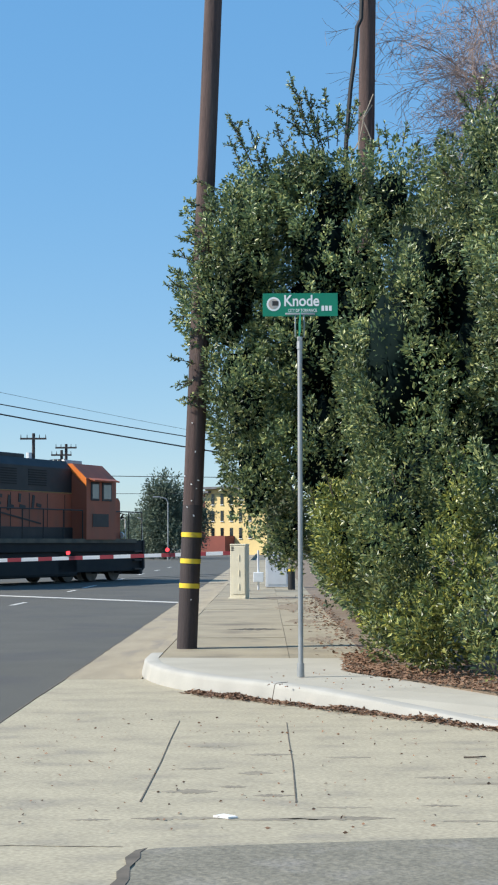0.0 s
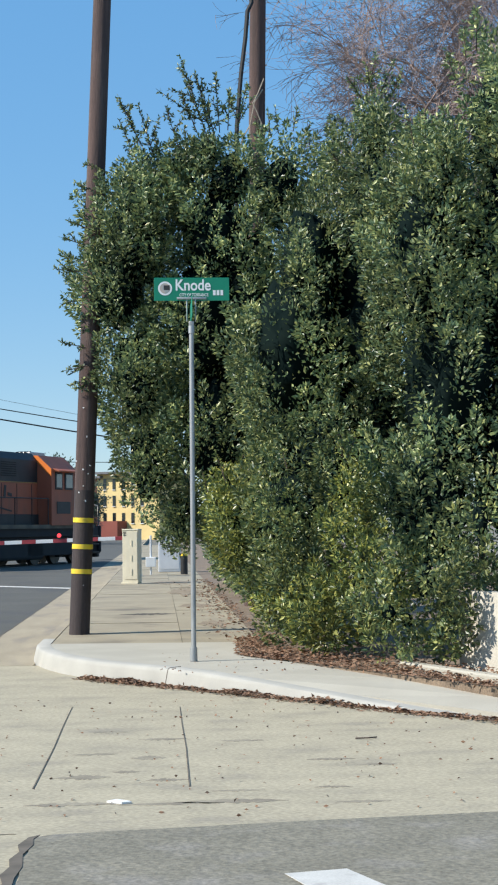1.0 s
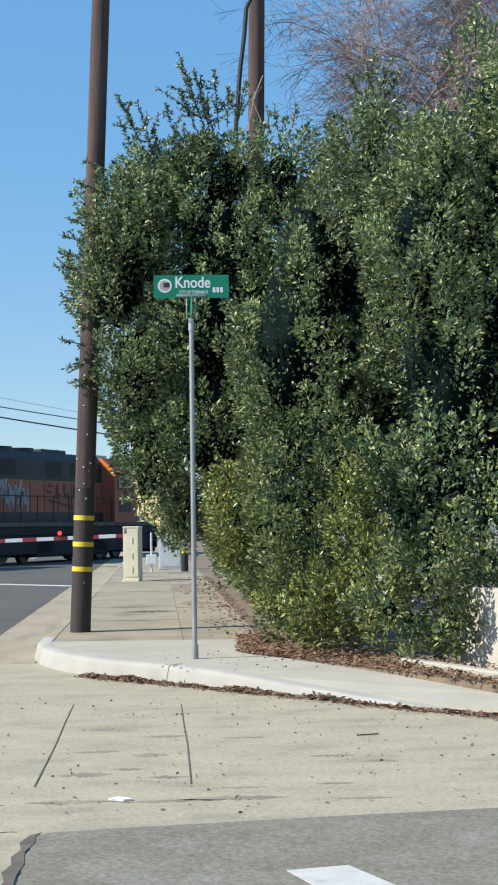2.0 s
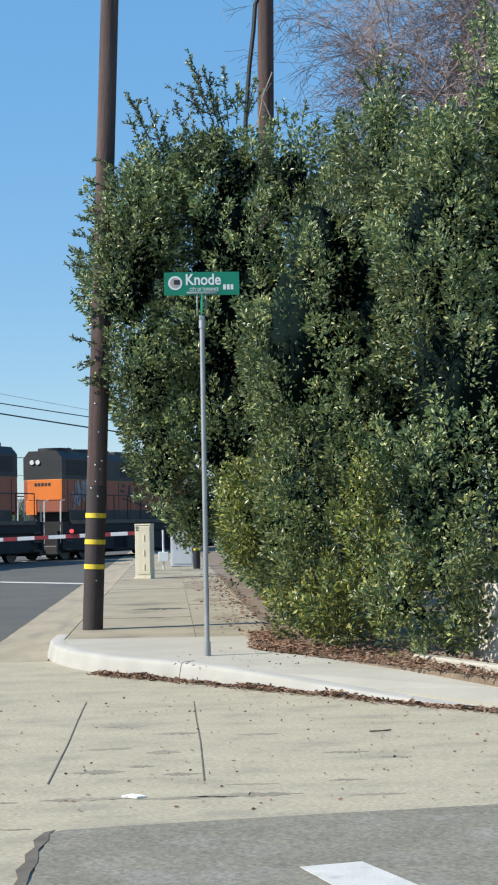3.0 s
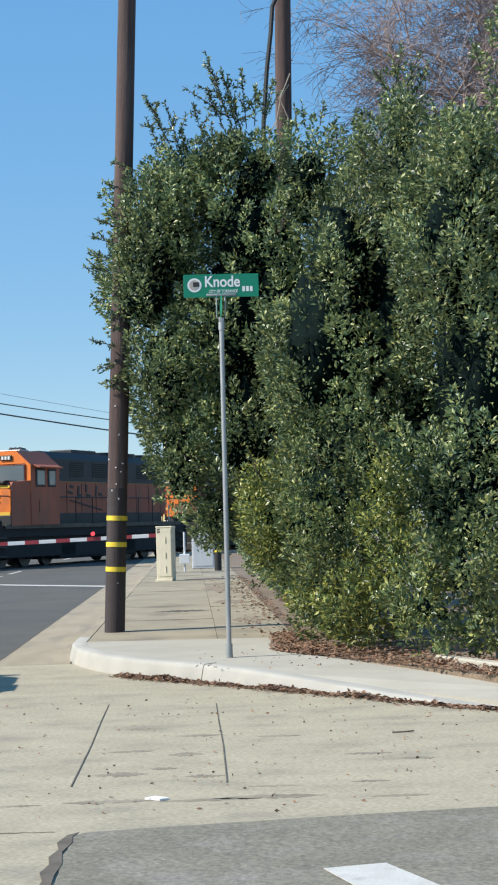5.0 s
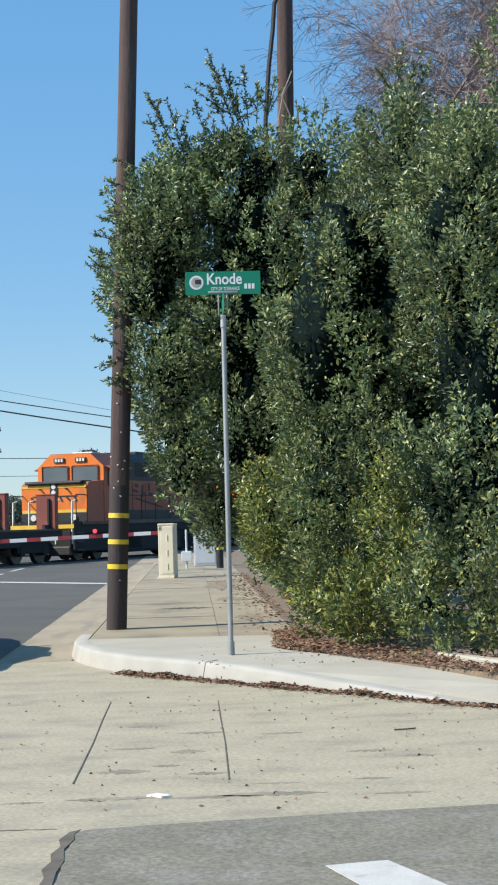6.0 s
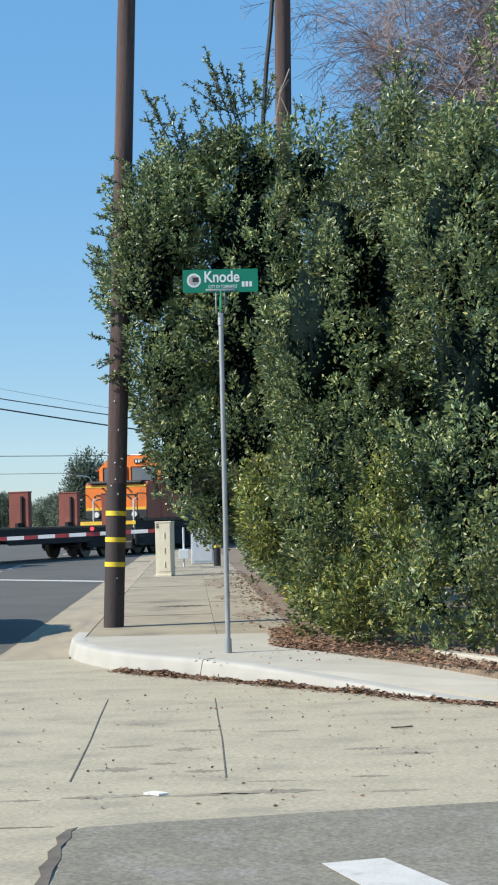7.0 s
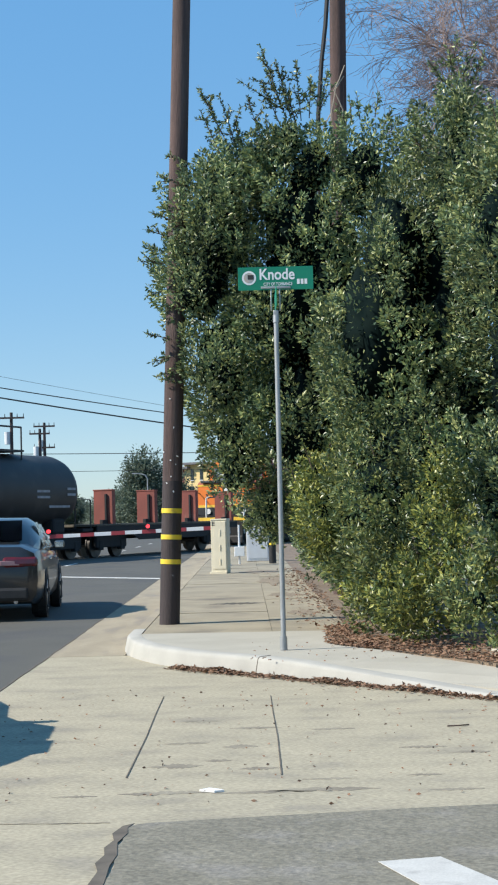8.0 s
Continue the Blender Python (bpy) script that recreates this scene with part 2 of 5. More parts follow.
# Ground, road, kerb and pavement
def ground():
    bm = bmesh.new()
    slab(bm, [(-2500, -60), (2500, -60), (2500, 4000), (-2500, 4000)], -0.5, -0.06)
    tagged(mesh_object("ground", bm, DRY_GROUND), "dry grey-brown open ground", "ground", kind="structure")
    bm = bmesh.new()
    slab(bm, [(-14.0, -40), (-2.14, -40), (-2.14, 330), (-14.0, 330)], -0.3, 0.0)
    tagged(mesh_object("road", bm, ASPHALT), "dark grey asphalt road with white markings", "road", kind="structure")
    bm = bmesh.new()
    slab(bm, [(-2.14, 16.4), (-1.33, 16.4), (-1.33, 330), (-2.14, 330)], -0.3, 0.006)
    tagged(mesh_object("gutter", bm, GUTTER), "tan stained concrete gutter along the kerb", "gutter", kind="structure")
    bm = bmesh.new()
    slab(bm, [(-2.14, -40), (60, -40), (60, 9.0), (2.2, 12.4), (-0.3, 14.6), (-1.0, 15.9), (-1.3, 16.4), (-2.14, 16.4)], -0.3, 0.004)
    tagged(mesh_object("apron", bm, APRON), "pale weathered concrete cross gutter at the corner", "pavement", kind="structure")
    bm = bmesh.new()
    slab(bm, [(-0.61, -40), (12.0, -40), (12.0, 8.95), (3.0, 7.77), (1.557, 7.575), (0.85, 7.49), (0.123, 7.385), (-0.30, 7.32), (-0.50, 7.285), (-0.575, 7.24), (-0.60, 7.10), (-0.585, 6.9), (-0.61, 6.7), (-0.58, 6.4), (-0.595, 6.1), (-0.64, 5.6), (-0.63, 4.0)], -0.2, 0.010)
    tagged(mesh_object("side_street", bm, OLD_ASPHALT), "worn grey asphalt of the side street", "road", kind="structure")


def kerb_line():
    pts = [(-1.36, 330.0), (-1.36, 200.0), (-1.36, 120.0), (-1.36, 70.0), (-1.36, 40.0), (-1.36, 25.0), (-1.36, 19.0)]
    for i in range(13):
        t = i / 12
        a, b, c = (1 - t) ** 2, 2 * t * (1 - t), t * t
        pts.append((a * -1.36 + b * -1.25, a * 17.2 + b * 15.35 + c * 14.085))
    for i in range(1, 12):
        t = i / 11
        pts.append((4.03 * t, 14.085 - 4.81 * t))
    return pts


def kerb_height(x):
    """The share of its full height that the kerb still has as it falls towards the side street."""
    return 1.0 if x < 0.25 else max(0.03, 1 - (x - 0.25) / 1.95)


def kerb():
    line = [(x, y, kerb_height(x)) for x, y in kerb_line()]
    far = [p for p in line if p[1] >= 19.0]
    bm = bmesh.new()
    sweep(bm, far, [(0.0, -0.2), (0.012, 0.10), (0.022, 0.145), (0.045, 0.166), (0.16, 0.170), (0.16, -0.2)])
    tagged(mesh_object("kerb", bm, GUTTER, smooth=40), "tan weathered concrete kerb along the road", "kerb", kind="structure")
    line = [(-1.36, 18.0, 1.0)] + line[len(far):]
    bm = bmesh.new()
    sweep(bm, [(-1.36, 19.0), (-1.36, 18.0)], [(0.0, -0.2), (0.012, 0.10), (0.022, 0.145), (0.045, 0.166), (0.16, 0.170), (0.16, -0.2)])
    tagged(mesh_object("kerb", bm, GUTTER, smooth=40), "tan weathered concrete kerb beside the pole", "kerb", kind="structure")
    bm = bmesh.new()
    sweep(bm, line, [(-0.035, -0.2), (-0.028, 0.01), (0.0, 0.125), (0.008, 0.155), (0.026, 0.169), (0.16, 0.172), (0.16, -0.2)])
    tagged(mesh_object("kerb", bm, KERB_PAINT, smooth=40), "pale smooth concrete kerb rounding the corner", "kerb", kind="structure")


def pavement():
    root = empty("pavement", pose(0, 0, 0), "aged concrete pavement in slabs beside the hedge", "pavement", kind="structure")
    y, k = 17.0, 0
    while y < 120:
        y1 = y + (3.05 if y > 18 else 3.8)
        for x0, x1 in ((-1.192, 0.26), (0.266, 1.12)):
            bm = bmesh.new()
            slab(bm, [(x0, y + 0.004), (x1, y + 0.004), (x1, y1 - 0.004), (x0, y1 - 0.004)], -0.1, 0.166 + 0.003 * ((k * 7) % 3))
            part("slab", bm, OLD_CONCRETE, root)
            k += 1
        y = y1
    bm = bmesh.new()
    line = [Vector(p) for p in kerb_line()[7:]]
    rim = []
    for i in (21, 16, 14, 13, 12, 10, 8, 6, 3, 0):
        d = (line[min(i + 1, 23)] - line[max(i - 1, 0)]).normalized()
        p = line[i] + Vector((-d.y, d.x)) * 0.15
        rim.append((p.x, p.y, max(0.010, 0.170 * kerb_height(line[i].x))))
    back = [(3.9, 10.45, 0.03), (2.95, 11.3, 0.07), (2.6, 11.9, 0.09), (1.99, 13.07, 0.135), (1.23, 14.46, 0.165), (0.84, 15.1, 0.170), (0.88, 15.6, 0.170), (0.90, 16.0, 0.170), (0.93, 16.5, 0.170), (0.95, 17.0, 0.170)]
    edge_a = [bm.verts.new(p) for p in rim]
    edge_b = [bm.verts.new(p) for p in back]
    for i in range(9):
        bm.faces.new((edge_a[i], edge_a[i + 1], edge_b[i + 1], edge_b[i]))
    bmesh.ops.recalc_face_normals(bm, faces=bm.faces)
    bmesh.ops.solidify(bm, geom=bm.faces, thickness=0.12)
    if max(v.co.z for v in bm.verts) > 0.2:
        for v in bm.verts:
            v.co.z -= 0.12
    part("corner_slab", bm, NEW_CONCRETE, root, "smooth pale concrete corner slab")
    bm = bmesh.new()
    slab(bm, [(-1.19, 16.9), (1.0, 16.9), (1.0, 120), (-1.19, 120)], -0.1, 0.158)
    part("joint_bed", bm, SEAM, root)


ground()
kerb()
pavement()
bm = bmesh.new()
slab(bm, [(1.12, 120), (1.12, 18.5), (0.95, 17.0), (0.84, 15.1), (1.23, 14.46), (1.99, 13.07), (2.6, 11.9), (12.0, 6.0), (14, 120)], -0.2, 0.160)
tagged(mesh_object("planting_bed", bm, EARTH), "bare brown earth bed under the hedge", "ground", kind="structure")


def flat_mark(name, outline, z, mat, label, category):
    bm = bmesh.new()
    slab(bm, outline, z - 0.003, z)
    return tagged(mesh_object(name, bm, mat), label, category, kind="structure")


flat_mark("stop_line", [(-13.5, 50.2), (-2.14, 38.2), (-2.14, 37.65), (-13.5, 49.65)], 0.006, ROAD_PAINT, "white painted stop line across the lane", "road marking")
for y, long in ((36.5, 1.9), (47.0, 1.6), (51.0, 3.2), (62.0, 3.0), (73.0, 3.0), (84.0, 3.0), (95.0, 3.0)):
    flat_mark("lane_dash", [(-6.12, y), (-5.99, y), (-5.95, y + long), (-6.08, y + long)], 0.006, ROAD_PAINT, "white dash of the lane line", "road marking")
flat_mark("crosswalk_mark", [(0.506, 6.33), (0.769, 6.39), (1.215, 5.2), (0.88, 5.1)], 0.016, ROAD_PAINT, "white painted bar on the side street", "road marking")
for x, y0, y1 in ((-0.702, 8.60, 12.5), (0.163, 8.56, 12.36)):
    flat_mark("apron_joint", [(x - 0.0045, y0), (x + 0.004, y0), (x + 0.012, y0 * 0.6 + y1 * 0.4), (x + 0.004, y0 * 0.3 + y1 * 0.7), (x + 0.003, y1), (x - 0.002, y1), (x - 0.003, y0 * 0.3 + y1 * 0.7), (x + 0.005, y0 * 0.6 + y1 * 0.4)], 0.008, SEAM, "dark joint in the concrete apron", "joint")
wander = random.Random(12)
for x0, x1, y0, y1 in ((-2.12, -0.68, 7.42, 7.33),):
    steps = [(x0 + (x1 - x0) * i / 40, y0 + (y1 - y0) * i / 40 + 0.012 * wander.random()) for i in range(41)]
    flat_mark("apron_joint", steps + [(x, y - 0.002 - 0.010 * wander.random()) for x, y in steps[::-1]], 0.0075, STAIN, "thin dirt-filled joint across the concrete apron", "joint")
flat_mark("patch_edge", [(-0.56, 7.275), (-0.61, 7.22), (-0.645, 7.05), (-0.625, 6.9), (-0.655, 6.75), (-0.64, 6.6), (-0.665, 6.45), (-0.64, 6.3), (-0.655, 6.1), (-0.70, 5.6), (-0.62, 5.6), (-0.595, 6.1), (-0.60, 6.4), (-0.585, 6.6), (-0.605, 6.85), (-0.575, 7.05), (-0.585, 7.18)], 0.013, SEAM, "crumbled dark edge of the asphalt patch", "joint")
bm = bmesh.new()
sweep(bm, [(0.0725, 13.9985), (0.0760, 13.9943)], [(-0.0375, -0.1), (-0.0305, 0.012), (-0.0025, 0.127), (0.006, 0.157), (0.026, 0.1712), (0.16, 0.1740), (0.16, -0.1)])
tagged(mesh_object("kerb_joint", bm, SEAM), "thin dark joint in the pale kerb", "joint", kind="structure")
edge = random.Random(9)
left = [(-2.15 - 0.012 * edge.random(), y * 0.5 + 4.0) for y in range(0, 110)]
flat_mark("asphalt_edge", left + [(x + 0.012 + 0.014 * edge.random(), y) for x, y in left[::-1]], 0.009, SEAM, "ragged dark edge of the asphalt along the gutter", "joint")


# Street furniture
def utility_pole(name, m, height, r0, r1, tar_to, label):
    root = empty(name, m, label, "utility pole")
    bm = bmesh.new()
    tube(bm, (0, 0, tar_to), (0, 0, height), r0 - (r0 - r1) * tar_to / height, r1, 24)
    part("shaft", bm, POLE_WOOD, root, smooth=50)
    if tar_to > 0:
        bm = bmesh.new()
        tube(bm, (0, 0, -0.2), (0, 0, tar_to), r0, r0 - (r0 - r1) * tar_to / height, 24)
        part("butt", bm, TAR, root, "black tarred foot", smooth=50)
    return root


pole = utility_pole("utility_pole", pose(-0.962, 18.75, 0.165, 0, 2.45, 0), 11.0, 0.1245, 0.104, 1.75, "leaning brown wooden utility pole with yellow bands")
for z in (0.765, 1.065, 1.385):
    bm = bmesh.new()
    tube(bm, (0, 0, z - 0.029), (0, 0, z + 0.029), 0.1272, 0.1268, 28)
    part("band", bm, YELLOW, pole, "yellow reflective band", smooth=50)
utility_pole("utility_pole", pose(1.545, 25.0, 0.1, 0, 1.17, 0), 13.0, 0.148, 0.128, 0.0, "brown wooden utility pole rising behind the hedge")


def street_sign():
    root = empty("street_sign", pose(0.330, 14.62, 0.172), "green street name sign on a galvanised post", "street sign")
    bm = bmesh.new()
    tube(bm, (0, 0, -0.1), (0.012, 0, 3.16), 0.0245, 0.0235, 16)
    part("post", bm, STEEL, root, smooth=50)
    bm = bmesh.new()
    tube(bm, (0, 0, 0.0), (0, 0, 0.13), 0.036, 0.034, 16)
    part("collar", bm, STEEL, root, smooth=50)
    bm = bmesh.new()
    tube(bm, (0.012, 0, 3.13), (0.012, 0, 3.205), 0.031, 0.029, 16)
    part("cap", bm, STEEL, root, smooth=50)
    bm = bmesh.new()
    box(bm, (0.012, 0, 3.225), (0.05, 0.04, 0.05), 0.006)
    part("bracket", bm, STEEL, root, smooth=50)
    bm = bmesh.new()
    box(bm, (0.017, -0.010, 3.468), (0.285, 0.030, 0.022), 0.004)
    part("bracket", bm, STEEL, root, smooth=50)
    for x in (-0.030, 0.052):
        bm = bmesh.new()
        box(bm, (x, -0.004, 3.35), (0.014, 0.03, 0.215), 0.004)
        part("bracket_strap", bm, STEEL, root, smooth=50)
    bm = bmesh.new()
    box(bm, (0.012, 0, 3.345), (0.006, 0.72, 0.19), 0.002)
    part("cross_panel", bm, SIGN_GREEN, root, "green name panel seen edge-on", smooth=50)
    bm = bmesh.new()
    box(bm, (0.018, -0.012, 3.557), (0.722, 0.006, 0.224), 0.002)
    panel = part("name_panel", bm, SIGN_GREEN, root, "green panel with white lettering")
    bm = bmesh.new()
    tube(bm, (-0.238, -0.0155, 3.565), (-0.238, -0.0165, 3.565), 0.068, seg=32)
    part("seal", bm, WHITE, panel, "round white city seal")
    bm = bmesh.new()
    tube(bm, (-0.238, -0.0166, 3.565), (-0.238, -0.0172, 3.565), 0.050, seg=24)
    part("seal_centre", bm, SEAL_GREY, panel)
    bm = bmesh.new()
    box(bm, (-0.222, -0.0174, 3.572), (0.058, 0.001, 0.045))
    part("seal_centre", bm, DARK_STEEL, panel)
    for text, x, z, size, sx, sy in (("Knode", -0.143, 3.547, 0.128, 1.0, 1.17), ("CITY OF TORRANCE", -0.100, 3.488, 0.042, 0.71, 1.0)):
        cu = bpy.data.curves.new("lettering", "FONT")
        cu.body, cu.size, cu.extrude = text, size, 0.0006
        cu.offset = 0.0026 if size > 0.1 else 0.0005
        cu.materials.append(WHITE)
        ob = new("lettering", cu)
        ob.parent = panel
        ob.matrix_basis = pose(x, -0.0165, z, 90, 0, 0) @ Matrix.Diagonal((sx, sy, 1, 1))
    bm = bmesh.new()
    for i in range(3):
        box(bm, (0.235 + i * 0.036, -0.0162, 3.522), (0.026, 0.001, 0.050))
    part("number_bars", bm, WHITE, panel, "white bars of small print")


street_sign()

for k, (a, z) in enumerate(((-70, 1.95), (-100, 2.0), (-60, 2.05), (-95, 1.80), (-120, 1.72), (-80, 1.62), (-75, 0.60), (-150, 2.10), (-85, 2.4), (-110, 2.75))):
    bm = bmesh.new()
    box(bm, (0.122 * math.cos(radians(a)), 0.122 * math.sin(radians(a)), z), (0.011 + 0.006 * (k % 3), 0.014, 0.010 + 0.005 * (k % 2)), turn=pose(0, 0, 0, 0, 12 * k, a + 90))
    part("tag", bm, WHITE, pole, "small pale tag nailed to the pole")


# Foliage
def crown(name, blobs, mat, parent, seed, leaf=0.070, per_m2=215, gap=0.11, each=9, core=0.58, lift=0.5, only_near=True):
    """Leafy twigs set over the outside of overlapping lobes (x, y, z, rx, ry, rz), with gaps, round darker blobs
    painted as the shade inside.
    """
    rng = np.random.default_rng(seed)
    B = np.array(blobs, float)
    at, out, inside = [], [], []
    for i, (x, y, z, rx, ry, rz) in enumerate(B):
        area = 4 * math.pi * (((rx * ry) ** 1.6 + (rx * rz) ** 1.6 + (ry * rz) ** 1.6) / 3) ** (1 / 1.6)
        n = int(area * per_m2)
        u = rng.normal(size=(n, 3))
        u /= np.linalg.norm(u, axis=1)[:, None]
        if only_near:
            u = u[u[:, 1] < 0.45]
        r = np.array([1 + 0.28 * noise.noise(Vector((a * 2.3 + i * 7, b * 2.3, c * 2.3))) + 0.12 * noise.noise(Vector((a * 7 + i * 3, b * 7, c * 7))) for a, b, c in u])
        deep = rng.random(len(u)) < 0.15
        r *= np.where(deep, rng.uniform(0.58, 0.80, len(u)), 1.03 - 0.2 * rng.random(len(u)))
        p = B[i, :3] + u * B[i, 3:] * r[:, None]
        keep = np.ones(len(p), bool)
        for j in range(len(B)):
            if j != i:
                q = (p - B[j, :3]) / B[j, 3:]
                keep &= (q * q).sum(1) > 0.5
        nz = u / B[i, 3:]
        at.append(p[keep])
        inside.append(deep[keep])
        out.append((nz / np.linalg.norm(nz, axis=1)[:, None])[keep])
    at, out, inside = np.concatenate(at), np.concatenate(out), np.concatenate(inside)
    g = np.array([noise.noise(Vector((a * 2.3, b * 2.3, c * 1.9 + seed))) + 0.5 * noise.noise(Vector((a * 5, b * 5, c * 5))) for a, b, c in at])
    keep = ((g > gap) | inside) & (at[:, 2] > 0.24)
    at = at + out * (np.clip(g - gap, 0.0, 0.6) * 0.30 * ~inside)[:, None]
    at, out = at[keep], out[keep]
    n = len(at)
    way = out * 0.8 + rng.normal(size=(n, 3)) * 0.45
    way[:, 2] += lift
    way /= np.linalg.norm(way, axis=1)[:, None]
    size = leaf * rng.uniform(0.75, 1.3, n)
    pl, wy, ln, fc = [], [], [], []
    for k in range(each):
        f = k / (each - 1)
        spread = rng.normal(size=(n, 3))
        spread -= (spread * way).sum(1)[:, None] * way
        spread /= np.linalg.norm(spread, axis=1)[:, None]
        pl.append(at + way * (f * size * 3.0)[:, None] + spread * (size * 0.15)[:, None])
        wy.append(way * (0.55 + 0.5 * f) + spread * (1.0 - 0.55 * f))
        ln.append(size * rng.uniform(0.7, 1.15, n))
        fc.append(out * 0.8 + np.array((0, 0, 0.55)) + rng.normal(size=(n, 3)) * 0.55)
    pl, wy, ln, fc = np.concatenate(pl), np.concatenate(wy), np.concatenate(ln), np.concatenate(fc)
    ob = new(name, leaves_mesh(name, pl, wy, ln, ln * 0.44, mat, rng, fc))
    ob.parent = parent
    ob["kind"] = "stuff"
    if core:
        # Darker blobs fill the crown and stand in for its inner shade.
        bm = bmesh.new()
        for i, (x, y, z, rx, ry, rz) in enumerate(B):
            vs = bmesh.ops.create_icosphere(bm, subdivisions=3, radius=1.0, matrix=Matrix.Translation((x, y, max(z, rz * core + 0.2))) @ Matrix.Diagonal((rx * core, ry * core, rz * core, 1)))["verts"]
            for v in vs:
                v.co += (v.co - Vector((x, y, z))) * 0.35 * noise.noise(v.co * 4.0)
        part("inner_growth", bm, FAR_SHADE, parent, "darker green blobs painted as the shade inside the crown", smooth=180)["kind"] = "stuff"
    return ob


def leafy_boughs(name, blobs, mat, parent, seed, leaf=0.060, spacing=0.20, gap=0.05, core=0.58, cover=400, spread=1.0):
    """Upright leafy boughs that stand out of overlapping lobes (x, y, z, rx, ry, rz), with holes between them that show
    near-black blobs painted as shade.
    """
    rng = np.random.default_rng(seed)
    B = np.array(blobs, float)
    grid, starts, ways, sizes = {}, [], [], []
    for i in range(len(B)):
        c, r = B[i, :3], B[i, 3:]
        area = 4 * math.pi * (((r[0] * r[1]) ** 1.6 + (r[0] * r[2]) ** 1.6 + (r[1] * r[2]) ** 1.6) / 3) ** (1 / 1.6)
        u = rng.normal(size=(int(area / spacing ** 2 * 7), 3))
        u /= np.linalg.norm(u, axis=1)[:, None]
        u = u[u[:, 1] < 0.5]
        p = c + u * r * rng.uniform(0.84, 1.04, len(u))[:, None]
        keep = p[:, 2] > 0.30
        for j in range(len(B)):
            if j != i:
                q = (p - B[j, :3]) / B[j, 3:]
                keep &= (q * q).sum(1) > 0.72
        nz = u / r
        nz /= np.linalg.norm(nz, axis=1)[:, None]
        big = float(np.clip(min(r[0], r[2]) / 0.5, 0.62, 1.0)) * spread
        step = spacing * big
        for a, n in zip(p[keep], nz[keep]):
            if noise.noise(Vector((a[0] * 1.9, a[1] * 1.1 + seed, a[2] * 0.85))) + 0.6 * noise.noise(Vector((a[0] * 4.2, a[1] * 3.0, a[2] * 2.4 + seed))) < gap:
                continue
            cell = tuple(int(v // 0.3) for v in a)
            near = [b for dx in (-1, 0, 1) for dy in (-1, 0, 1) for dz in (-1, 0, 1) for b in grid.get((cell[0] + dx, cell[1] + dy, cell[2] + dz), ())]
            if any((a[0] - b[0]) ** 2 + (a[1] - b[1]) ** 2 + (a[2] - b[2]) ** 2 < step ** 2 for b in near):
                continue
            grid.setdefault(cell, []).append(a)
            d = n * 0.75 + np.array((0.0, 0.0, 0.85)) + rng.normal(size=3) * 0.28
            starts.append(a)
            ways.append(d / np.linalg.norm(d))
            sizes.append((rng.uniform(0.30, 0.72) * big, rng.uniform(0.055, 0.135) * big))
    starts, ways, sizes = np.array(starts), np.array(ways), np.array(sizes)
    count = np.maximum(20, (sizes[:, 0] * sizes[:, 1] * 2 * math.pi * cover * (0.060 / leaf) ** 2).astype(int))
    k = np.repeat(np.arange(len(starts)), count)
    n = len(k)
    f = rng.beta(1.3, 1.0, n)
    way, long, wide = ways[k], sizes[k, 0], sizes[k, 1]
    out = rng.normal(size=(n, 3))
    out -= (out * way).sum(1)[:, None] * way
    out /= np.linalg.norm(out, axis=1)[:, None]
    rad = wide * (np.sin(math.pi * np.clip(0.22 + 0.74 * f, 0, 1)) ** 0.8) * rng.uniform(0.45, 1.1, n)
    at = starts[k] + way * ((f - 0.55) * long)[:, None] + out * rad[:, None]
    lay = out * rng.uniform(0.5, 1.1, n)[:, None] + way * rng.uniform(0.3, 1.0, n)[:, None] + rng.normal(size=(n, 3)) * 0.25
    face = out * 0.9 + np.array((0, 0, 0.6)) + rng.normal(size=(n, 3)) * 0.4
    ln = leaf * rng.uniform(0.65, 1.3, n)
    # a thin scatter of leaves deeper inside
    b = B[rng.integers(0, len(B), int(0.20 * n))]
    u = rng.normal(size=(len(b), 3))
    u[:, 1] = np.where(u[:, 1] > 0.4, -u[:, 1], u[:, 1])
    u /= np.linalg.norm(u, axis=1)[:, None]
    at = np.concatenate([at, b[:, :3] + u * b[:, 3:] * rng.uniform(core + 0.01, core + 0.24, len(b))[:, None]])
    lay = np.concatenate([lay, u + rng.normal(size=u.shape) * 0.7])
    face = np.concatenate([face, rng.normal(size=u.shape)])
    ln = np.concatenate([ln, leaf * rng.uniform(0.65, 1.2, len(b))])
    ok = at[:, 2] > 0.22
    ob = new(name, leaves_mesh(name, at[ok], lay[ok], ln[ok], ln[ok] * 0.46, mat, rng, face[ok]))
    ob.parent = parent
    ob["kind"] = "stuff"
    # Near-black blobs stand in for the shade deep between the boughs.
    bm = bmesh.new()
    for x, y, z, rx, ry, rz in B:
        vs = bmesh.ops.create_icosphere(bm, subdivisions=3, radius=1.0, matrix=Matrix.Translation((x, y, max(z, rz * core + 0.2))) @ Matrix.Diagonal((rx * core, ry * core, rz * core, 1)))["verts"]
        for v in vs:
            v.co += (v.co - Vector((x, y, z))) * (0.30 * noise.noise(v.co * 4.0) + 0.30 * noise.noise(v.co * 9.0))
    part("inner_growth", bm, HEDGE_SHADE, parent, "near-black blobs painted as the shade inside the foliage", smooth=180)["kind"] = "stuff"
    return ob


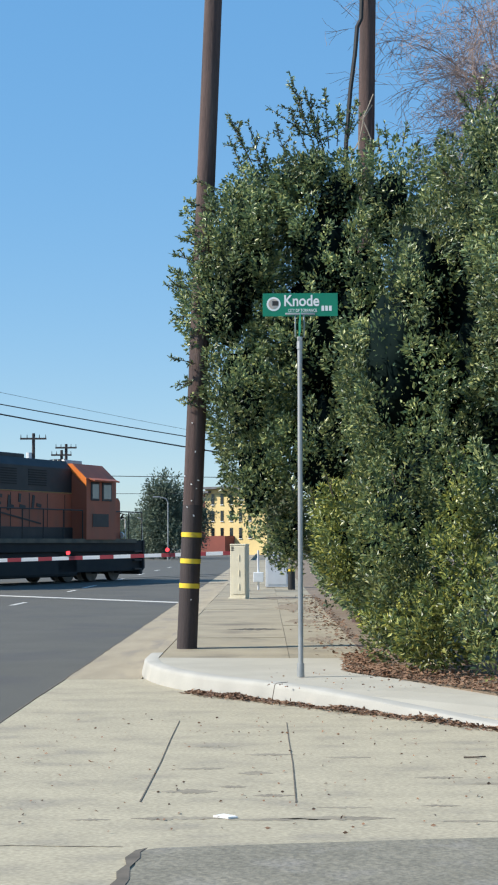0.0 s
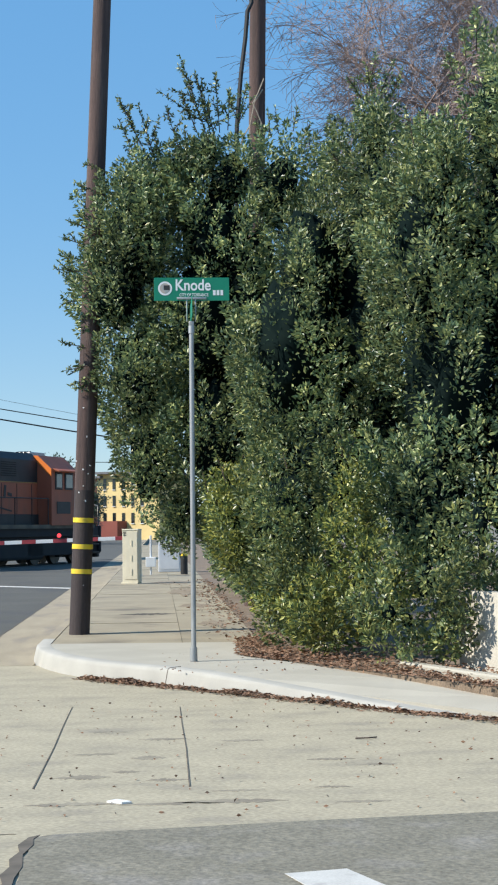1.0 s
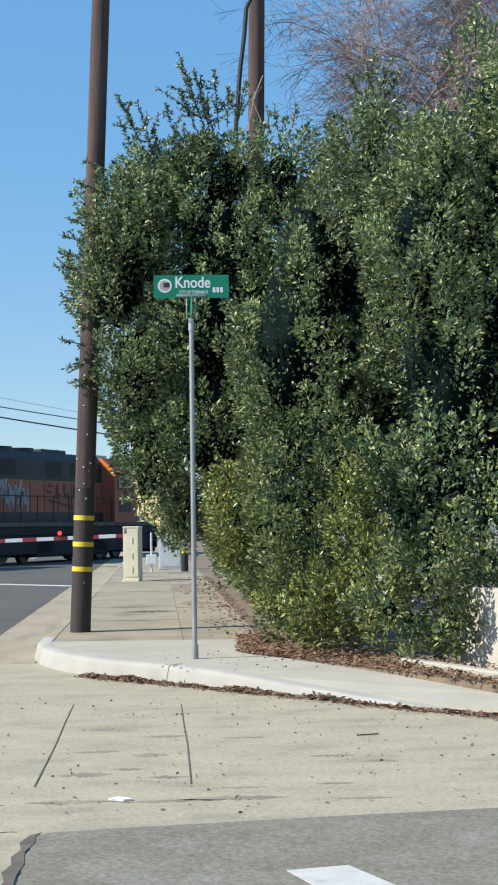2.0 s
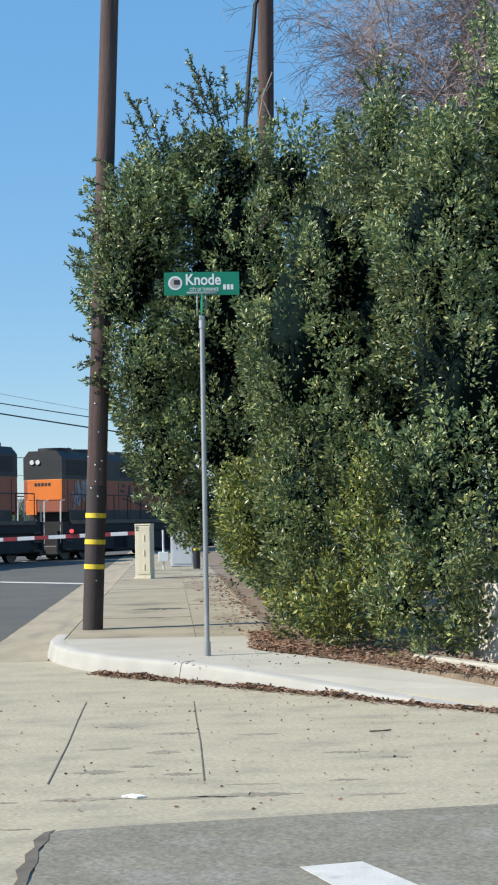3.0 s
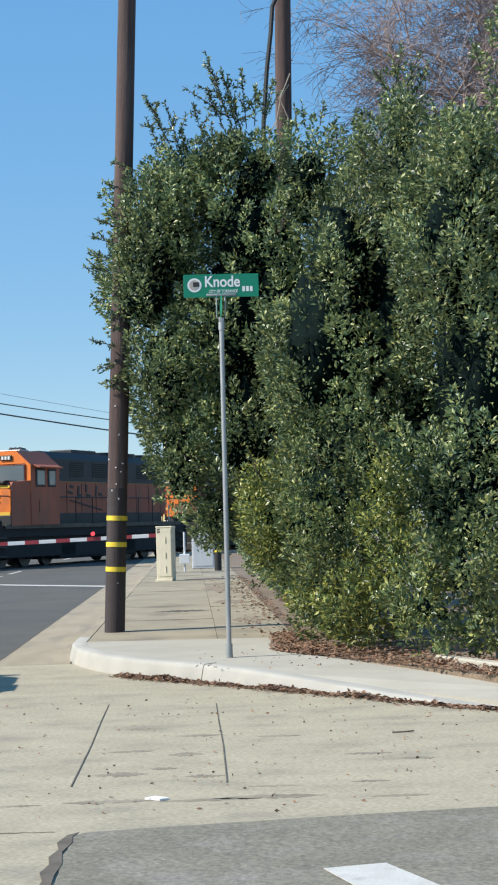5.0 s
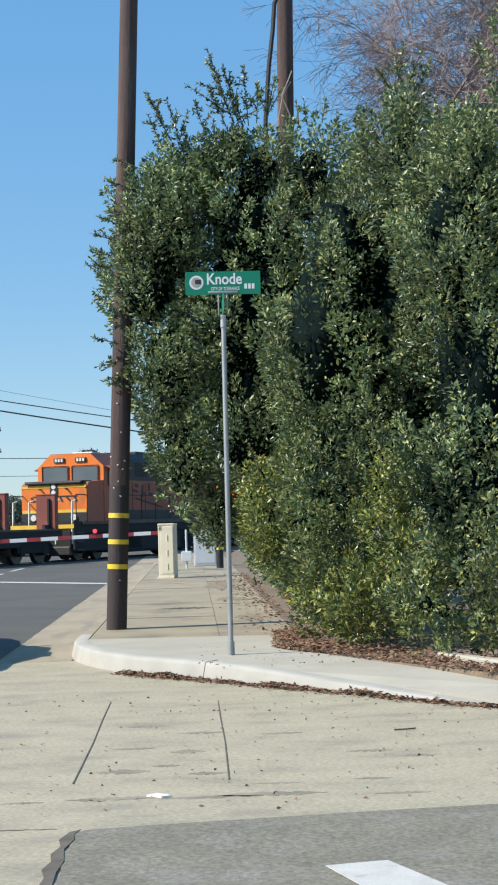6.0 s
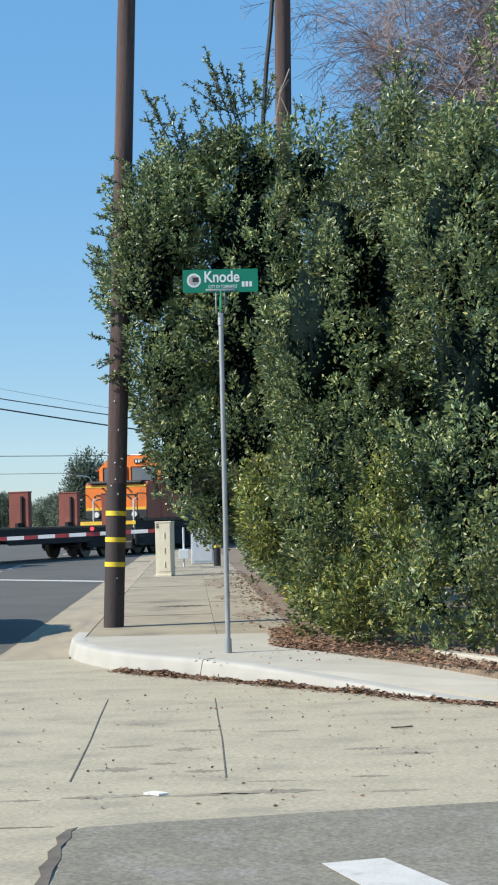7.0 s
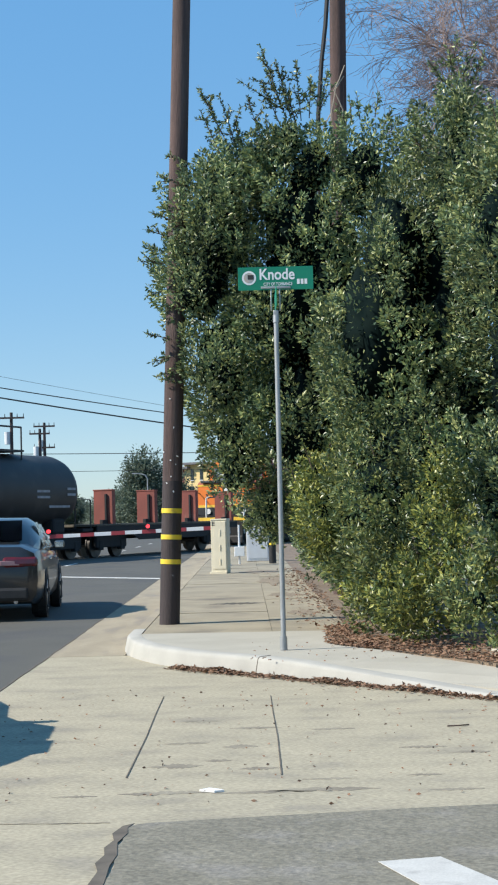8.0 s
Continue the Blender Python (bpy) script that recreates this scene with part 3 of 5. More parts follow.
def sprigs(name, tips, mat, parent, seed, leaf=0.054):
    """Single long shoots that stand out of a crown: (base), (tip), leaves on both sides."""
    rng = np.random.default_rng(seed)
    bm = bmesh.new()
    pl, wy, ln = [], [], []
    for a, b in tips:
        a, b = np.array(a, float), np.array(b, float)
        L = np.linalg.norm(b - a)
        shoots = [(a, b)]
        for k in range(int(L * 13)):
            f = rng.uniform(0.15, 0.9)
            s = a + (b - a) * f
            dr = (b - a) / L * 0.7 + rng.normal(size=3) * 0.55
            shoots.append((s, s + dr * L * 0.34 * (1.15 - f)))
        for p, q in shoots:
            tube(bm, p, q, 0.007, 0.003, 5)
            m = np.linalg.norm(q - p)
            for k in range(int(m / 0.013) + 3):
                f = rng.uniform(0.1, 1.0)
                dr = (q - p) / m
                sp = rng.normal(size=3)
                pl.append(p + (q - p) * f)
                wy.append(dr * 0.6 + sp / np.linalg.norm(sp) * 0.8)
                ln.append(leaf * rng.uniform(0.7, 1.2))
    ob = new(name, leaves_mesh(name, np.array(pl), np.array(wy), np.array(ln), np.array(ln) * 0.42, mat, rng))
    ob.parent = parent
    ob["kind"] = "stuff"
    part("shoot", bm, BARK, parent)["kind"] = "stuff"


def shrub(m, label, blobs, mat, seed, tips=(), trunks=((0, 0),), tall=1.0, group="shrubs of the hedge", **kw):
    root = empty("hedge_shrub", pose(0, 0, 0), label, "shrub", group)
    x, y = m
    x += 0.3 if tall < 0.5 else 0.0
    for i, (dx, dy) in enumerate(trunks):
        bm = bmesh.new()
        rod(bm, [Vector(p) for p in ((x + dx, y + 1.0 + dy, 0.1), (x + dx + 0.05, y + 1.0 + dy, 0.1 + 1.1 * tall), (x + dx * 1.1, y + 1.0 + dy, 0.1 + 2.1 * tall))], 0.05, 8)
        part("trunk", bm, BARK, root)
    leafy_boughs("foliage", blobs, mat, root, seed, **kw)
    if tips:
        sprigs("sprig", tips, mat, root, seed + 50)
    return root


shrub((1.45, 19.20), 'tall dense evergreen hedge shrub leaning over the pavement', [
    (-0.25, 19.00, 4.97, 0.60, 1.10, 0.88),
    (-0.49, 19.00, 4.40, 0.49, 0.90, 0.74),
    (-0.16, 19.00, 5.62, 0.42, 0.90, 0.38),
    (-0.20, 19.00, 3.35, 0.53, 1.00, 0.91),
    (-0.08, 19.00, 2.30, 0.43, 0.90, 0.80),
    (0.30, 19.00, 5.86, 0.34, 0.80, 0.32),
    (0.30, 19.00, 1.55, 0.30, 0.70, 0.42),
], LEAF, 39, tips=[((0.67, 18.60, 6.19), (0.32, 18.55, 7.27)), ((0.70, 18.60, 6.26), (0.52, 18.55, 7.04)), ((0.81, 18.60, 6.30), (0.76, 18.55, 7.06)), ((0.91, 18.60, 6.33), (0.94, 18.55, 6.83)), ((1.02, 18.60, 6.30), (1.15, 18.55, 6.93)), ((0.56, 18.60, 6.23), (0.33, 18.55, 6.80)), ((0.77, 18.60, 6.19), (0.61, 18.55, 6.76)), ((-0.07, 18.60, 5.96), (-0.43, 18.55, 6.73)), ((0.00, 18.60, 5.99), (-0.19, 18.55, 6.63)), ((-0.17, 18.60, 5.85), (-0.43, 18.55, 6.45)), ((0.32, 18.60, 6.06), (0.14, 18.55, 6.62)), ((0.42, 18.60, 6.09), (0.37, 18.55, 6.37)), ((0.07, 18.60, 5.99), (-0.01, 18.55, 6.31)), ((-0.52, 18.60, 5.79), (-0.86, 18.55, 5.90)), ((-0.60, 18.60, 5.51), (-0.97, 18.55, 5.67)), ((-0.71, 18.60, 5.06), (-1.06, 18.55, 5.20)), ((-0.78, 18.60, 4.88), (-1.14, 18.55, 4.99)), ((-0.89, 18.60, 4.57), (-1.23, 18.55, 4.61)), ((-0.86, 18.60, 4.26), (-1.15, 18.55, 4.16)), ((-0.84, 18.60, 3.64), (-1.16, 18.55, 3.71)), ((-0.81, 18.60, 3.43), (-1.11, 18.55, 3.36)), ((-0.74, 18.60, 3.29), (-1.05, 18.55, 3.17)), ((-0.71, 18.60, 3.08), (-0.98, 18.55, 3.15))], trunks=((0.0, 0), (0.45, 0.2)), gap=-0.12, core=0.60)
shrub((1.50, 19.10), 'tall dense evergreen hedge shrub with glossy leaves', [
    (0.77, 18.90, 5.02, 0.70, 1.20, 0.91),
    (0.63, 18.90, 3.97, 0.77, 1.20, 1.19),
    (0.73, 18.90, 2.64, 0.70, 1.20, 1.19),
    (0.94, 18.90, 5.75, 0.42, 0.90, 0.42),
    (1.54, 18.90, 5.61, 0.47, 1.00, 0.66),
    (0.63, 18.90, 6.06, 0.28, 0.80, 0.31),
    (1.19, 18.90, 4.25, 0.63, 1.20, 1.40),
    (0.94, 18.90, 1.74, 0.49, 1.00, 0.66),
    (0.85, 19.80, 3.40, 0.50, 0.55, 0.90),
], LEAF, 23, tips=[((1.42, 18.40, 6.21), (1.39, 18.35, 6.52)), ((1.52, 18.40, 6.24), (1.48, 18.35, 6.57)), ((1.70, 18.40, 6.27), (1.75, 18.35, 6.55)), ((1.28, 18.40, 6.21), (1.24, 18.35, 6.42)), ((1.90, 18.40, 6.10), (1.87, 18.35, 6.37))], trunks=((0.0, 0), (0.45, 0.2)))
shrub((2.06, 17.40), 'tall dense evergreen hedge shrub with sunlit tips', [
    (1.76, 17.20, 4.40, 0.52, 1.20, 0.98),
    (1.59, 17.20, 3.42, 0.76, 1.20, 1.27),
    (1.97, 17.20, 2.15, 0.70, 1.20, 1.27),
    (2.50, 17.20, 5.80, 0.20, 0.80, 0.50),
    (1.46, 17.20, 1.46, 0.70, 1.10, 0.95),
    (2.41, 17.20, 3.74, 0.70, 1.20, 1.59),
    (2.48, 17.20, 4.89, 0.57, 1.20, 1.27),
    (2.51, 17.20, 2.60, 0.60, 1.10, 0.83),
    (1.62, 18.30, 2.90, 0.62, 0.90, 1.20),
    (2.15, 18.10, 4.30, 0.60, 0.90, 1.20),
    (1.45, 18.20, 1.70, 0.50, 0.90, 0.80),
], LEAF, 57, tips=[((2.31, 16.70, 6.20), (2.16, 16.65, 6.42)), ((2.40, 16.70, 6.26), (2.48, 16.65, 6.71)), ((2.53, 16.70, 6.26), (2.68, 16.65, 6.61)), ((2.62, 16.70, 6.16), (2.78, 16.65, 6.51)), ((2.46, 16.70, 6.20), (2.36, 16.65, 6.58)), ((2.13, 16.70, 5.37), (1.94, 16.65, 5.60))], trunks=((0.0, 0), (0.45, 0.2)))
shrub((3.10, 15.60), 'tall dense evergreen hedge shrub at the side street', [
    (2.72, 15.40, 4.10, 0.52, 1.10, 1.20),
    (2.87, 15.40, 4.92, 0.32, 1.00, 0.57),
    (2.96, 15.40, 2.93, 0.68, 1.10, 1.65),
    (2.73, 15.40, 1.62, 0.63, 1.00, 1.08),
    (3.60, 15.40, 5.60, 0.46, 1.10, 0.92),
    (3.58, 15.40, 4.07, 0.68, 1.20, 1.82),
    (3.64, 15.40, 2.08, 0.63, 1.10, 1.48),
    (3.25, 16.50, 3.60, 0.75, 0.70, 2.10),
], LEAF, 20, tips=[((2.58, 14.90, 5.22), (2.51, 14.85, 5.54)), ((2.70, 14.90, 5.28), (2.69, 14.85, 5.56)), ((3.00, 14.90, 5.90), (2.90, 14.85, 6.19)), ((3.12, 14.90, 6.07), (3.10, 14.85, 6.45)), ((3.23, 14.90, 6.19), (3.24, 14.85, 6.59))], trunks=((0.0, 0), (0.45, 0.2)))
shrub((1.75, 23.20), 'dark dense hedge shrub further along the pavement', [
    (1.80, 23.00, 1.70, 0.55, 1.30, 1.45),
    (1.75, 25.30, 1.50, 0.50, 1.30, 1.30),
    (1.42, 21.40, 1.10, 0.38, 1.30, 0.80),
    (1.45, 24.30, 1.15, 0.38, 1.60, 0.85),
], LEAF, 81)
shrub((1.85, 28.60), 'dark dense hedge shrub far along the pavement', [
    (1.80, 28.00, 1.70, 0.55, 1.60, 1.45),
    (1.85, 31.30, 1.60, 0.55, 1.60, 1.40),
    (1.85, 35.00, 1.60, 0.55, 1.80, 1.40),
    (1.48, 28.50, 1.15, 0.40, 2.00, 0.85),
    (1.50, 33.00, 1.15, 0.40, 2.20, 0.85),
], LEAF, 82, spacing=0.28, leaf=0.08)
shrub((1.15, 17.10), 'low bushy young shrub with yellow-green new leaves', [
    (0.87, 16.90, 1.55, 0.29, 0.55, 0.53),
    (1.37, 16.90, 0.83, 0.28, 0.55, 0.47),
    (0.90, 16.90, 1.21, 0.22, 0.50, 0.34),
], YOUNG_LEAF, 73, tips=[((0.74, 16.60, 1.94), (0.64, 16.60, 2.25)), ((0.89, 16.60, 2.01), (0.95, 16.60, 2.28)), ((0.55, 16.60, 1.82), (0.48, 16.60, 2.07))], core=0.26, gap=-0.10, spacing=0.18, tall=0.25, group='young shrubs before the hedge')
shrub((1.38, 16.00), 'low bushy dark green shrub at the hedge foot', [
    (1.46, 15.80, 0.75, 0.44, 0.60, 0.55),
    (1.34, 15.80, 1.63, 0.44, 0.60, 0.58),
    (1.34, 15.80, 0.49, 0.26, 0.50, 0.29),
], FOOT_LEAF, 74, tips=[((1.32, 15.50, 2.03), (1.26, 15.50, 2.25))], core=0.26, gap=-0.10, spacing=0.18, tall=0.25, group='young shrubs before the hedge')
shrub((1.81, 15.20), 'upright young shrub with yellow-green tips', [
    (1.99, 15.00, 0.95, 0.42, 0.60, 0.66),
    (1.83, 15.00, 1.78, 0.25, 0.50, 0.47),
    (1.61, 15.00, 0.57, 0.30, 0.50, 0.39),
], YOUNG_LEAF, 75, tips=[((1.79, 14.70, 2.10), (1.78, 14.70, 2.37)), ((1.82, 14.70, 2.05), (1.93, 14.70, 2.32)), ((2.01, 14.70, 1.45), (2.12, 14.70, 1.61))], core=0.26, gap=-0.10, spacing=0.18, tall=0.25, group='young shrubs before the hedge')
shrub((2.61, 13.70), 'low bushy dark green shrub beside the white wall', [
    (2.37, 13.50, 0.95, 0.30, 0.50, 0.55),
    (2.87, 13.50, 1.50, 0.27, 0.50, 0.55),
    (2.19, 13.50, 0.60, 0.25, 0.40, 0.30),
    (3.14, 13.50, 1.20, 0.30, 0.50, 0.55),
    (2.04, 13.50, 0.65, 0.27, 0.45, 0.35),
    (2.58, 13.50, 0.62, 0.18, 0.40, 0.33),
], FOOT_LEAF, 76, tips=[], core=0.26, gap=-0.10, spacing=0.18, tall=0.25, group='young shrubs before the hedge')


# Railway
ORANGE = material("loco_orange", (0.76, 0.195, 0.022), (0.66, 0.160, 0.020), 0.5, scale=1.2, fine=0.08, stain=(0.30, 0.10, 0.04), stain_scale=1.6, stain_at=(0.56, 0.8), streak=(1, 1, 0.35))
FADED_ORANGE = material("faded_orange", (0.34, 0.092, 0.046), (0.27, 0.076, 0.040), 0.65, scale=1.0, fine=0.12, stain=(0.17, 0.075, 0.048), stain_scale=1.2, stain_at=(0.52, 0.75), streak=(1, 1, 0.3))
LOCO_BLACK = material("loco_black", (0.011, 0.013, 0.016), (0.017, 0.019, 0.021), 0.6, scale=1.5, fine=0.15, stain=(0.030, 0.030, 0.029), stain_scale=1.2)
GRIME = material("sooty_underframe", (0.011, 0.012, 0.014), (0.018, 0.018, 0.018), 0.85, scale=2.0, fine=0.3)
DUSTY = material("dusty_walkway", (0.13, 0.115, 0.085), (0.08, 0.072, 0.06), 0.9, scale=2.0, fine=0.2)
DULL_YELLOW = material("dull_yellow", (0.33, 0.19, 0.06), (0.24, 0.13, 0.05), 0.7, scale=3.0)
LOCO_YELLOW = material("stripe_yellow", (0.80, 0.52, 0.05), (0.70, 0.43, 0.05), 0.5, scale=3.0)
RAIL_WHITE = material("handrail_white", (0.70, 0.70, 0.66), (0.60, 0.60, 0.56), 0.5, scale=6.0)
RED_BROWN = material("red_oxide", (0.235, 0.062, 0.045), (0.17, 0.048, 0.036), 0.75, scale=1.6, fine=0.12, stain=(0.30, 0.16, 0.12), stain_scale=2.5, stain_at=(0.6, 0.8), streak=(1, 1, 0.4))
TANK_BLACK = material("tank_black", (0.016, 0.017, 0.019), (0.024, 0.024, 0.025), 0.6, scale=1.0, fine=0.12, stain=(0.045, 0.043, 0.040), stain_scale=0.9)
GLASS = material("dark_glass", (0.012, 0.016, 0.020), (0.016, 0.020, 0.024), 0.08, scale=2.0, spec=0.8)
# Pale grey-blue base colour stands in for sky reflected in the cab windows.
SCREEN = material("cab_glass", (0.085, 0.105, 0.12), (0.11, 0.13, 0.14), 0.06, scale=1.0, spec=0.9)
LAMP_LENS = material("lamp_lens", (0.75, 0.75, 0.72), (0.6, 0.6, 0.58), 0.15, scale=9.0)
GRAFFITI = material("spray_paint", (0.30, 0.31, 0.33), (0.23, 0.22, 0.23), 0.7, scale=5.0)
WHEEL_STEEL = material("wheel_steel", (0.10, 0.095, 0.09), (0.05, 0.045, 0.04), 0.5, 0.6, scale=3.0)

TRACK_AT, TRACK_TURN, SPEED = (-6.992, 61.305), 66.0, 5.95


def bogie(parent, x, axles, length):
    bm = bmesh.new()
    for y in (-1.02, 1.02):
        box(bm, (x, y, 0.66), (length, 0.16, 0.52), 0.04)
        for a in axles:
            box(bm, (x + a, y, 0.50), (0.36, 0.22, 0.40), 0.04)
            box(bm, (x + a, y, 0.84), (0.5, 0.18, 0.14), 0.03)
        box(bm, (x, y * 0.98, 0.92), (length * 0.5, 0.2, 0.2), 0.03)
    box(bm, (x, 0, 0.72), (0.6, 2.0, 0.3), 0.03)
    bg = part("bogie", bm, GRIME, parent)
    for a in axles:
        bm = bmesh.new()
        tube(bm, (x + a, -0.80, 0.50), (x + a, 0.80, 0.50), 0.08, seg=10)
        for y in (-1, 1):
            tube(bm, (x + a, 0.70 * y, 0.50), (x + a, 0.835 * y, 0.50), 0.50, seg=28)
            tube(bm, (x + a, 0.66 * y, 0.50), (x + a, 0.70 * y, 0.50), 0.53, seg=28)
        part("wheelset", bm, WHEEL_STEEL, bg, smooth=40)


def handrail(parent, x0, x1, y, deck, n, mat=None, height=1.1):
    mat = mat or LOCO_BLACK
    for i in range(n):
        x = x0 + (x1 - x0) * i / (n - 1)
        bm = bmesh.new()
        tube(bm, (x, y, deck), (x, y, deck + height), 0.024, seg=6)
        part("stanchion", bm, mat, parent)
    bm = bmesh.new()
    tube(bm, (x0, y, deck + height), (x1, y, deck + height), 0.024, seg=6)
    part("handrail", bm, mat, parent)


def bars(bm, x0, z0, w, h, y, strokes, lean=0.0):
    """Rough strokes of paint that stand for writing: (u, v, du, dv) in shares of w and h."""
    for u, v, du, dv in strokes:
        box(bm, (x0 + u * w, y, z0 + v * h), (max(0.05, du * w), 0.012, max(0.05, dv * h)), turn=pose(0, 0, 0, 0, lean, 0))


def locomotive(length, label, wide_nose, spray):
    """A road diesel: cab end towards +x, rail head at z = 0, the middle of its length at x = 0."""
    root = empty("locomotive", pose(0, 0, 0), label, "locomotive")
    h = length / 2
    hood_end, cab_rear = -h + 1.15, h - 4.85
    cab_front = cab_rear + 2.25
    nose = h - 1.15
    bm = bmesh.new()
    box(bm, (0, 0, 1.36), (length - 0.4, 2.9, 0.42), 0.02)
    part("underframe", bm, GRIME, root)
    bm = bmesh.new()
    for y in (-1.5, 1.5):
        box(bm, (0, y, 1.57), (length - 1.6, 0.05, 0.16))
    part("walkway_edge", bm, DUSTY, root, "dusty edge of the walkway")
    bm = bmesh.new()
    box(bm, (0, 0, 0.72), (length * 0.40, 2.7, 0.98), 0.12)
    part("fuel_tank", bm, GRIME, root)
    bm = bmesh.new()
    box(bm, (0, 0, 1.85), (length - 3.4, 1.95, 0.46), 0.02)
    part("sill_casing", bm, LOCO_BLACK, root)
    for x in (-h * 0.62, h * 0.62):
        bogie(root, x, (-1.75, 0.0, 1.75), 5.2)
        for y in (-1.3, 1.3):
            bm = bmesh.new()
            box(bm, (x, y, 0.80), (6.6, 0.10, 0.86), 0.03)
            part("frame_skirt", bm, GRIME, root)
    # long hood, two colours with a fine yellow line between
    mid = (hood_end + cab_rear) / 2
    ln = cab_rear - hood_end
    bm = bmesh.new()
    box(bm, (mid, 0, 2.68), (ln, 1.84, 1.36), 0.03)
    hood = part("hood_side", bm, FADED_ORANGE, root, "faded orange lower hood")
    bm = bmesh.new()
    box(bm, (mid, 0, 3.375), (ln, 1.86, 0.04), 0.01)
    part("stripe", bm, DULL_YELLOW, root, "thin dull yellow line")
    bm = bmesh.new()
    prof = [(-0.92, 3.395), (-0.92, 4.30), (-0.66, 4.60), (0.66, 4.60), (0.92, 4.30), (0.92, 3.395)]
    extrude_profile(bm, prof, hood_end, cab_rear)
    top = part("hood_top", bm, LOCO_BLACK, root, "sooty black upper hood")
    bm = bmesh.new()
    box(bm, (hood_end - 0.012, -0.10, 2.95), (0.03, 1.64, 0.86), 0.01)
    end = part("end_panel", bm, ORANGE, root, "bright orange end of the hood")
    bm = bmesh.new()
    box(bm, (hood_end - 0.012, 0.55, 2.20), (0.03, 0.5, 0.6), 0.01)
    part("end_door", bm, ORANGE, root)
    bm = bmesh.new()
    for i in range(5):
        box(bm, (hood_end - 0.035, 0.32 - i * 0.16, 3.18), (0.012, 0.11, 0.13))
    part("number_bars", bm, LOCO_BLACK, end)
    for y in (-0.14, 0.14):
        bm = bmesh.new()
        tube(bm, (hood_end - 0.05, y + 0.35, 4.12), (hood_end + 0.1, y + 0.35, 4.12), 0.10, seg=16)
        part("end_headlight", bm, LAMP_LENS, root)
    for i, x in enumerate((hood_end + 1.1, hood_end + 2.9, hood_end + 4.7)):
        bm = bmesh.new()
        tube(bm, (x, 0, 4.55), (x, 0, 4.74), 0.72, seg=28)
        part("fan", bm, LOCO_BLACK, top)
    bm = bmesh.new()
    box(bm, (mid + 1.6, 0, 4.66), (2.2, 1.1, 0.2), 0.04)
    part("exhaust_cover", bm, LOCO_BLACK, top)
    for x, w in ((hood_end + 1.7, 2.6), (mid + 0.9, 1.4), (mid + 3.0, 1.2)):
        for s in (-1, 1):
            bm = bmesh.new()
            for k in range(7):
                box(bm, (x, s * 0.925, 3.62 + k * 0.09), (w, 0.03, 0.04))
            part("grille", bm, GRIME, top)
    n = 9
    for i in range(n):
        x = hood_end + 0.5 + (ln - 1.0) * i / (n - 1)
        for s in (-1, 1):
            bm = bmesh.new()
            box(bm, (x, s * 0.924, 2.68), (0.025, 0.02, 1.25))
            part("door_seam", bm, LOCO_BLACK, hood)
    wide = [(0.06, 0.5, 0.14, 0.16), (0.10, 0.9, 0.10, 0.2), (0.28, 0.5, 0.05, 0.9), (0.34, 0.3, 0.08, 0.2), (0.50, 0.8, 0.05, 0.5), (0.56, 0.3, 0.12, 0.2), (0.78, 0.6, 0.05, 0.8), (0.90, 0.4, 0.10, 0.2), (0.5, -0.35, 0.9, 0.1)]
    for s in (-1, 1):
        bm = bmesh.new()
        bars(bm, mid + 0.2 * s + 0.4, 2.62, 3.2, 0.62, s * 0.935, wide if s < 0 else [(1 - u, v, du, dv) for u, v, du, dv in wide], -8 * s)
        part("lettering", bm, LOCO_BLACK, hood, "dark worn strokes of lettering")
    if spray:
        rng = random.Random(4)
        bm = bmesh.new()
        for i in range(26):
            u = i / 26
            box(bm, (hood_end + 1.0 + u * 3.1, -0.937, 2.55 + rng.uniform(-0.1, 0.5)), (rng.uniform(0.08, 0.22), 0.012, rng.uniform(0.35, 0.95)), turn=pose(0, 0, 0, 0, rng.uniform(-28, 28), 0))
        part("spray_marks", bm, GRAFFITI, hood, "pale grey sprayed strokes")["kind"] = "stuff"
    # cab
    bm = bmesh.new()
    cw = 1.58
    prof = [(-cw, 1.62), (-cw, 3.95), (-0.95, 4.52), (0.95, 4.52), (cw, 3.95), (cw, 1.62)]
    extrude_profile(bm, prof, cab_rear, cab_front)
    cab = part("cab", bm, FADED_ORANGE if not wide_nose else FADED_ORANGE, root, "orange cab with sloping roof edges")
    bm = bmesh.new()
    f = cab_front + 0.012
    face = [(-cw, 2.9), (-cw, 3.95), (-0.95, 4.50), (0.95, 4.50), (cw, 3.95), (cw, 2.9)]
    extrude_profile(bm, face, f - 0.02, f)
    part("cab_end", bm, ORANGE, cab, "bright orange cab front")
    # Brighter orange edge paints the sunlit strip of the cab's rear wall.
    bm = bmesh.new()
    extrude_profile(bm, [(-cw, 3.62), (-cw, 3.95), (-0.95, 4.50), (0.95, 4.50), (cw, 3.95), (cw, 3.62), (0.93, 4.22), (-0.93, 4.22)], cab_rear - 0.03, cab_rear - 0.004)
    part("cab_end_trim", bm, ORANGE, cab, "brighter orange edge painted as sunlight under the cab roof")
    for y in (-0.72, 0.72):
        bm = bmesh.new()
        box(bm, (f + 0.006, y, 3.62), (0.03, 1.30, 0.76), 0.05)
        part("windscreen_frame", bm, FADED_ORANGE, cab)
        bm = bmesh.new()
        box(bm, (f + 0.016, y, 3.62), (0.03, 1.20, 0.66), 0.04)
        part("windscreen", bm, SCREEN, cab)
        bm = bmesh.new()
        box(bm, (f + 0.03, y * 0.72, 4.24), (0.06, 0.52, 0.20), 0.02)
        nb = part("number_board", bm, LOCO_BLACK, cab)
        bm = bmesh.new()
        for k in range(3):
            box(bm, (f + 0.064, y * 0.72 - 0.14 + 0.14 * k, 4.24), (0.012, 0.09, 0.13))
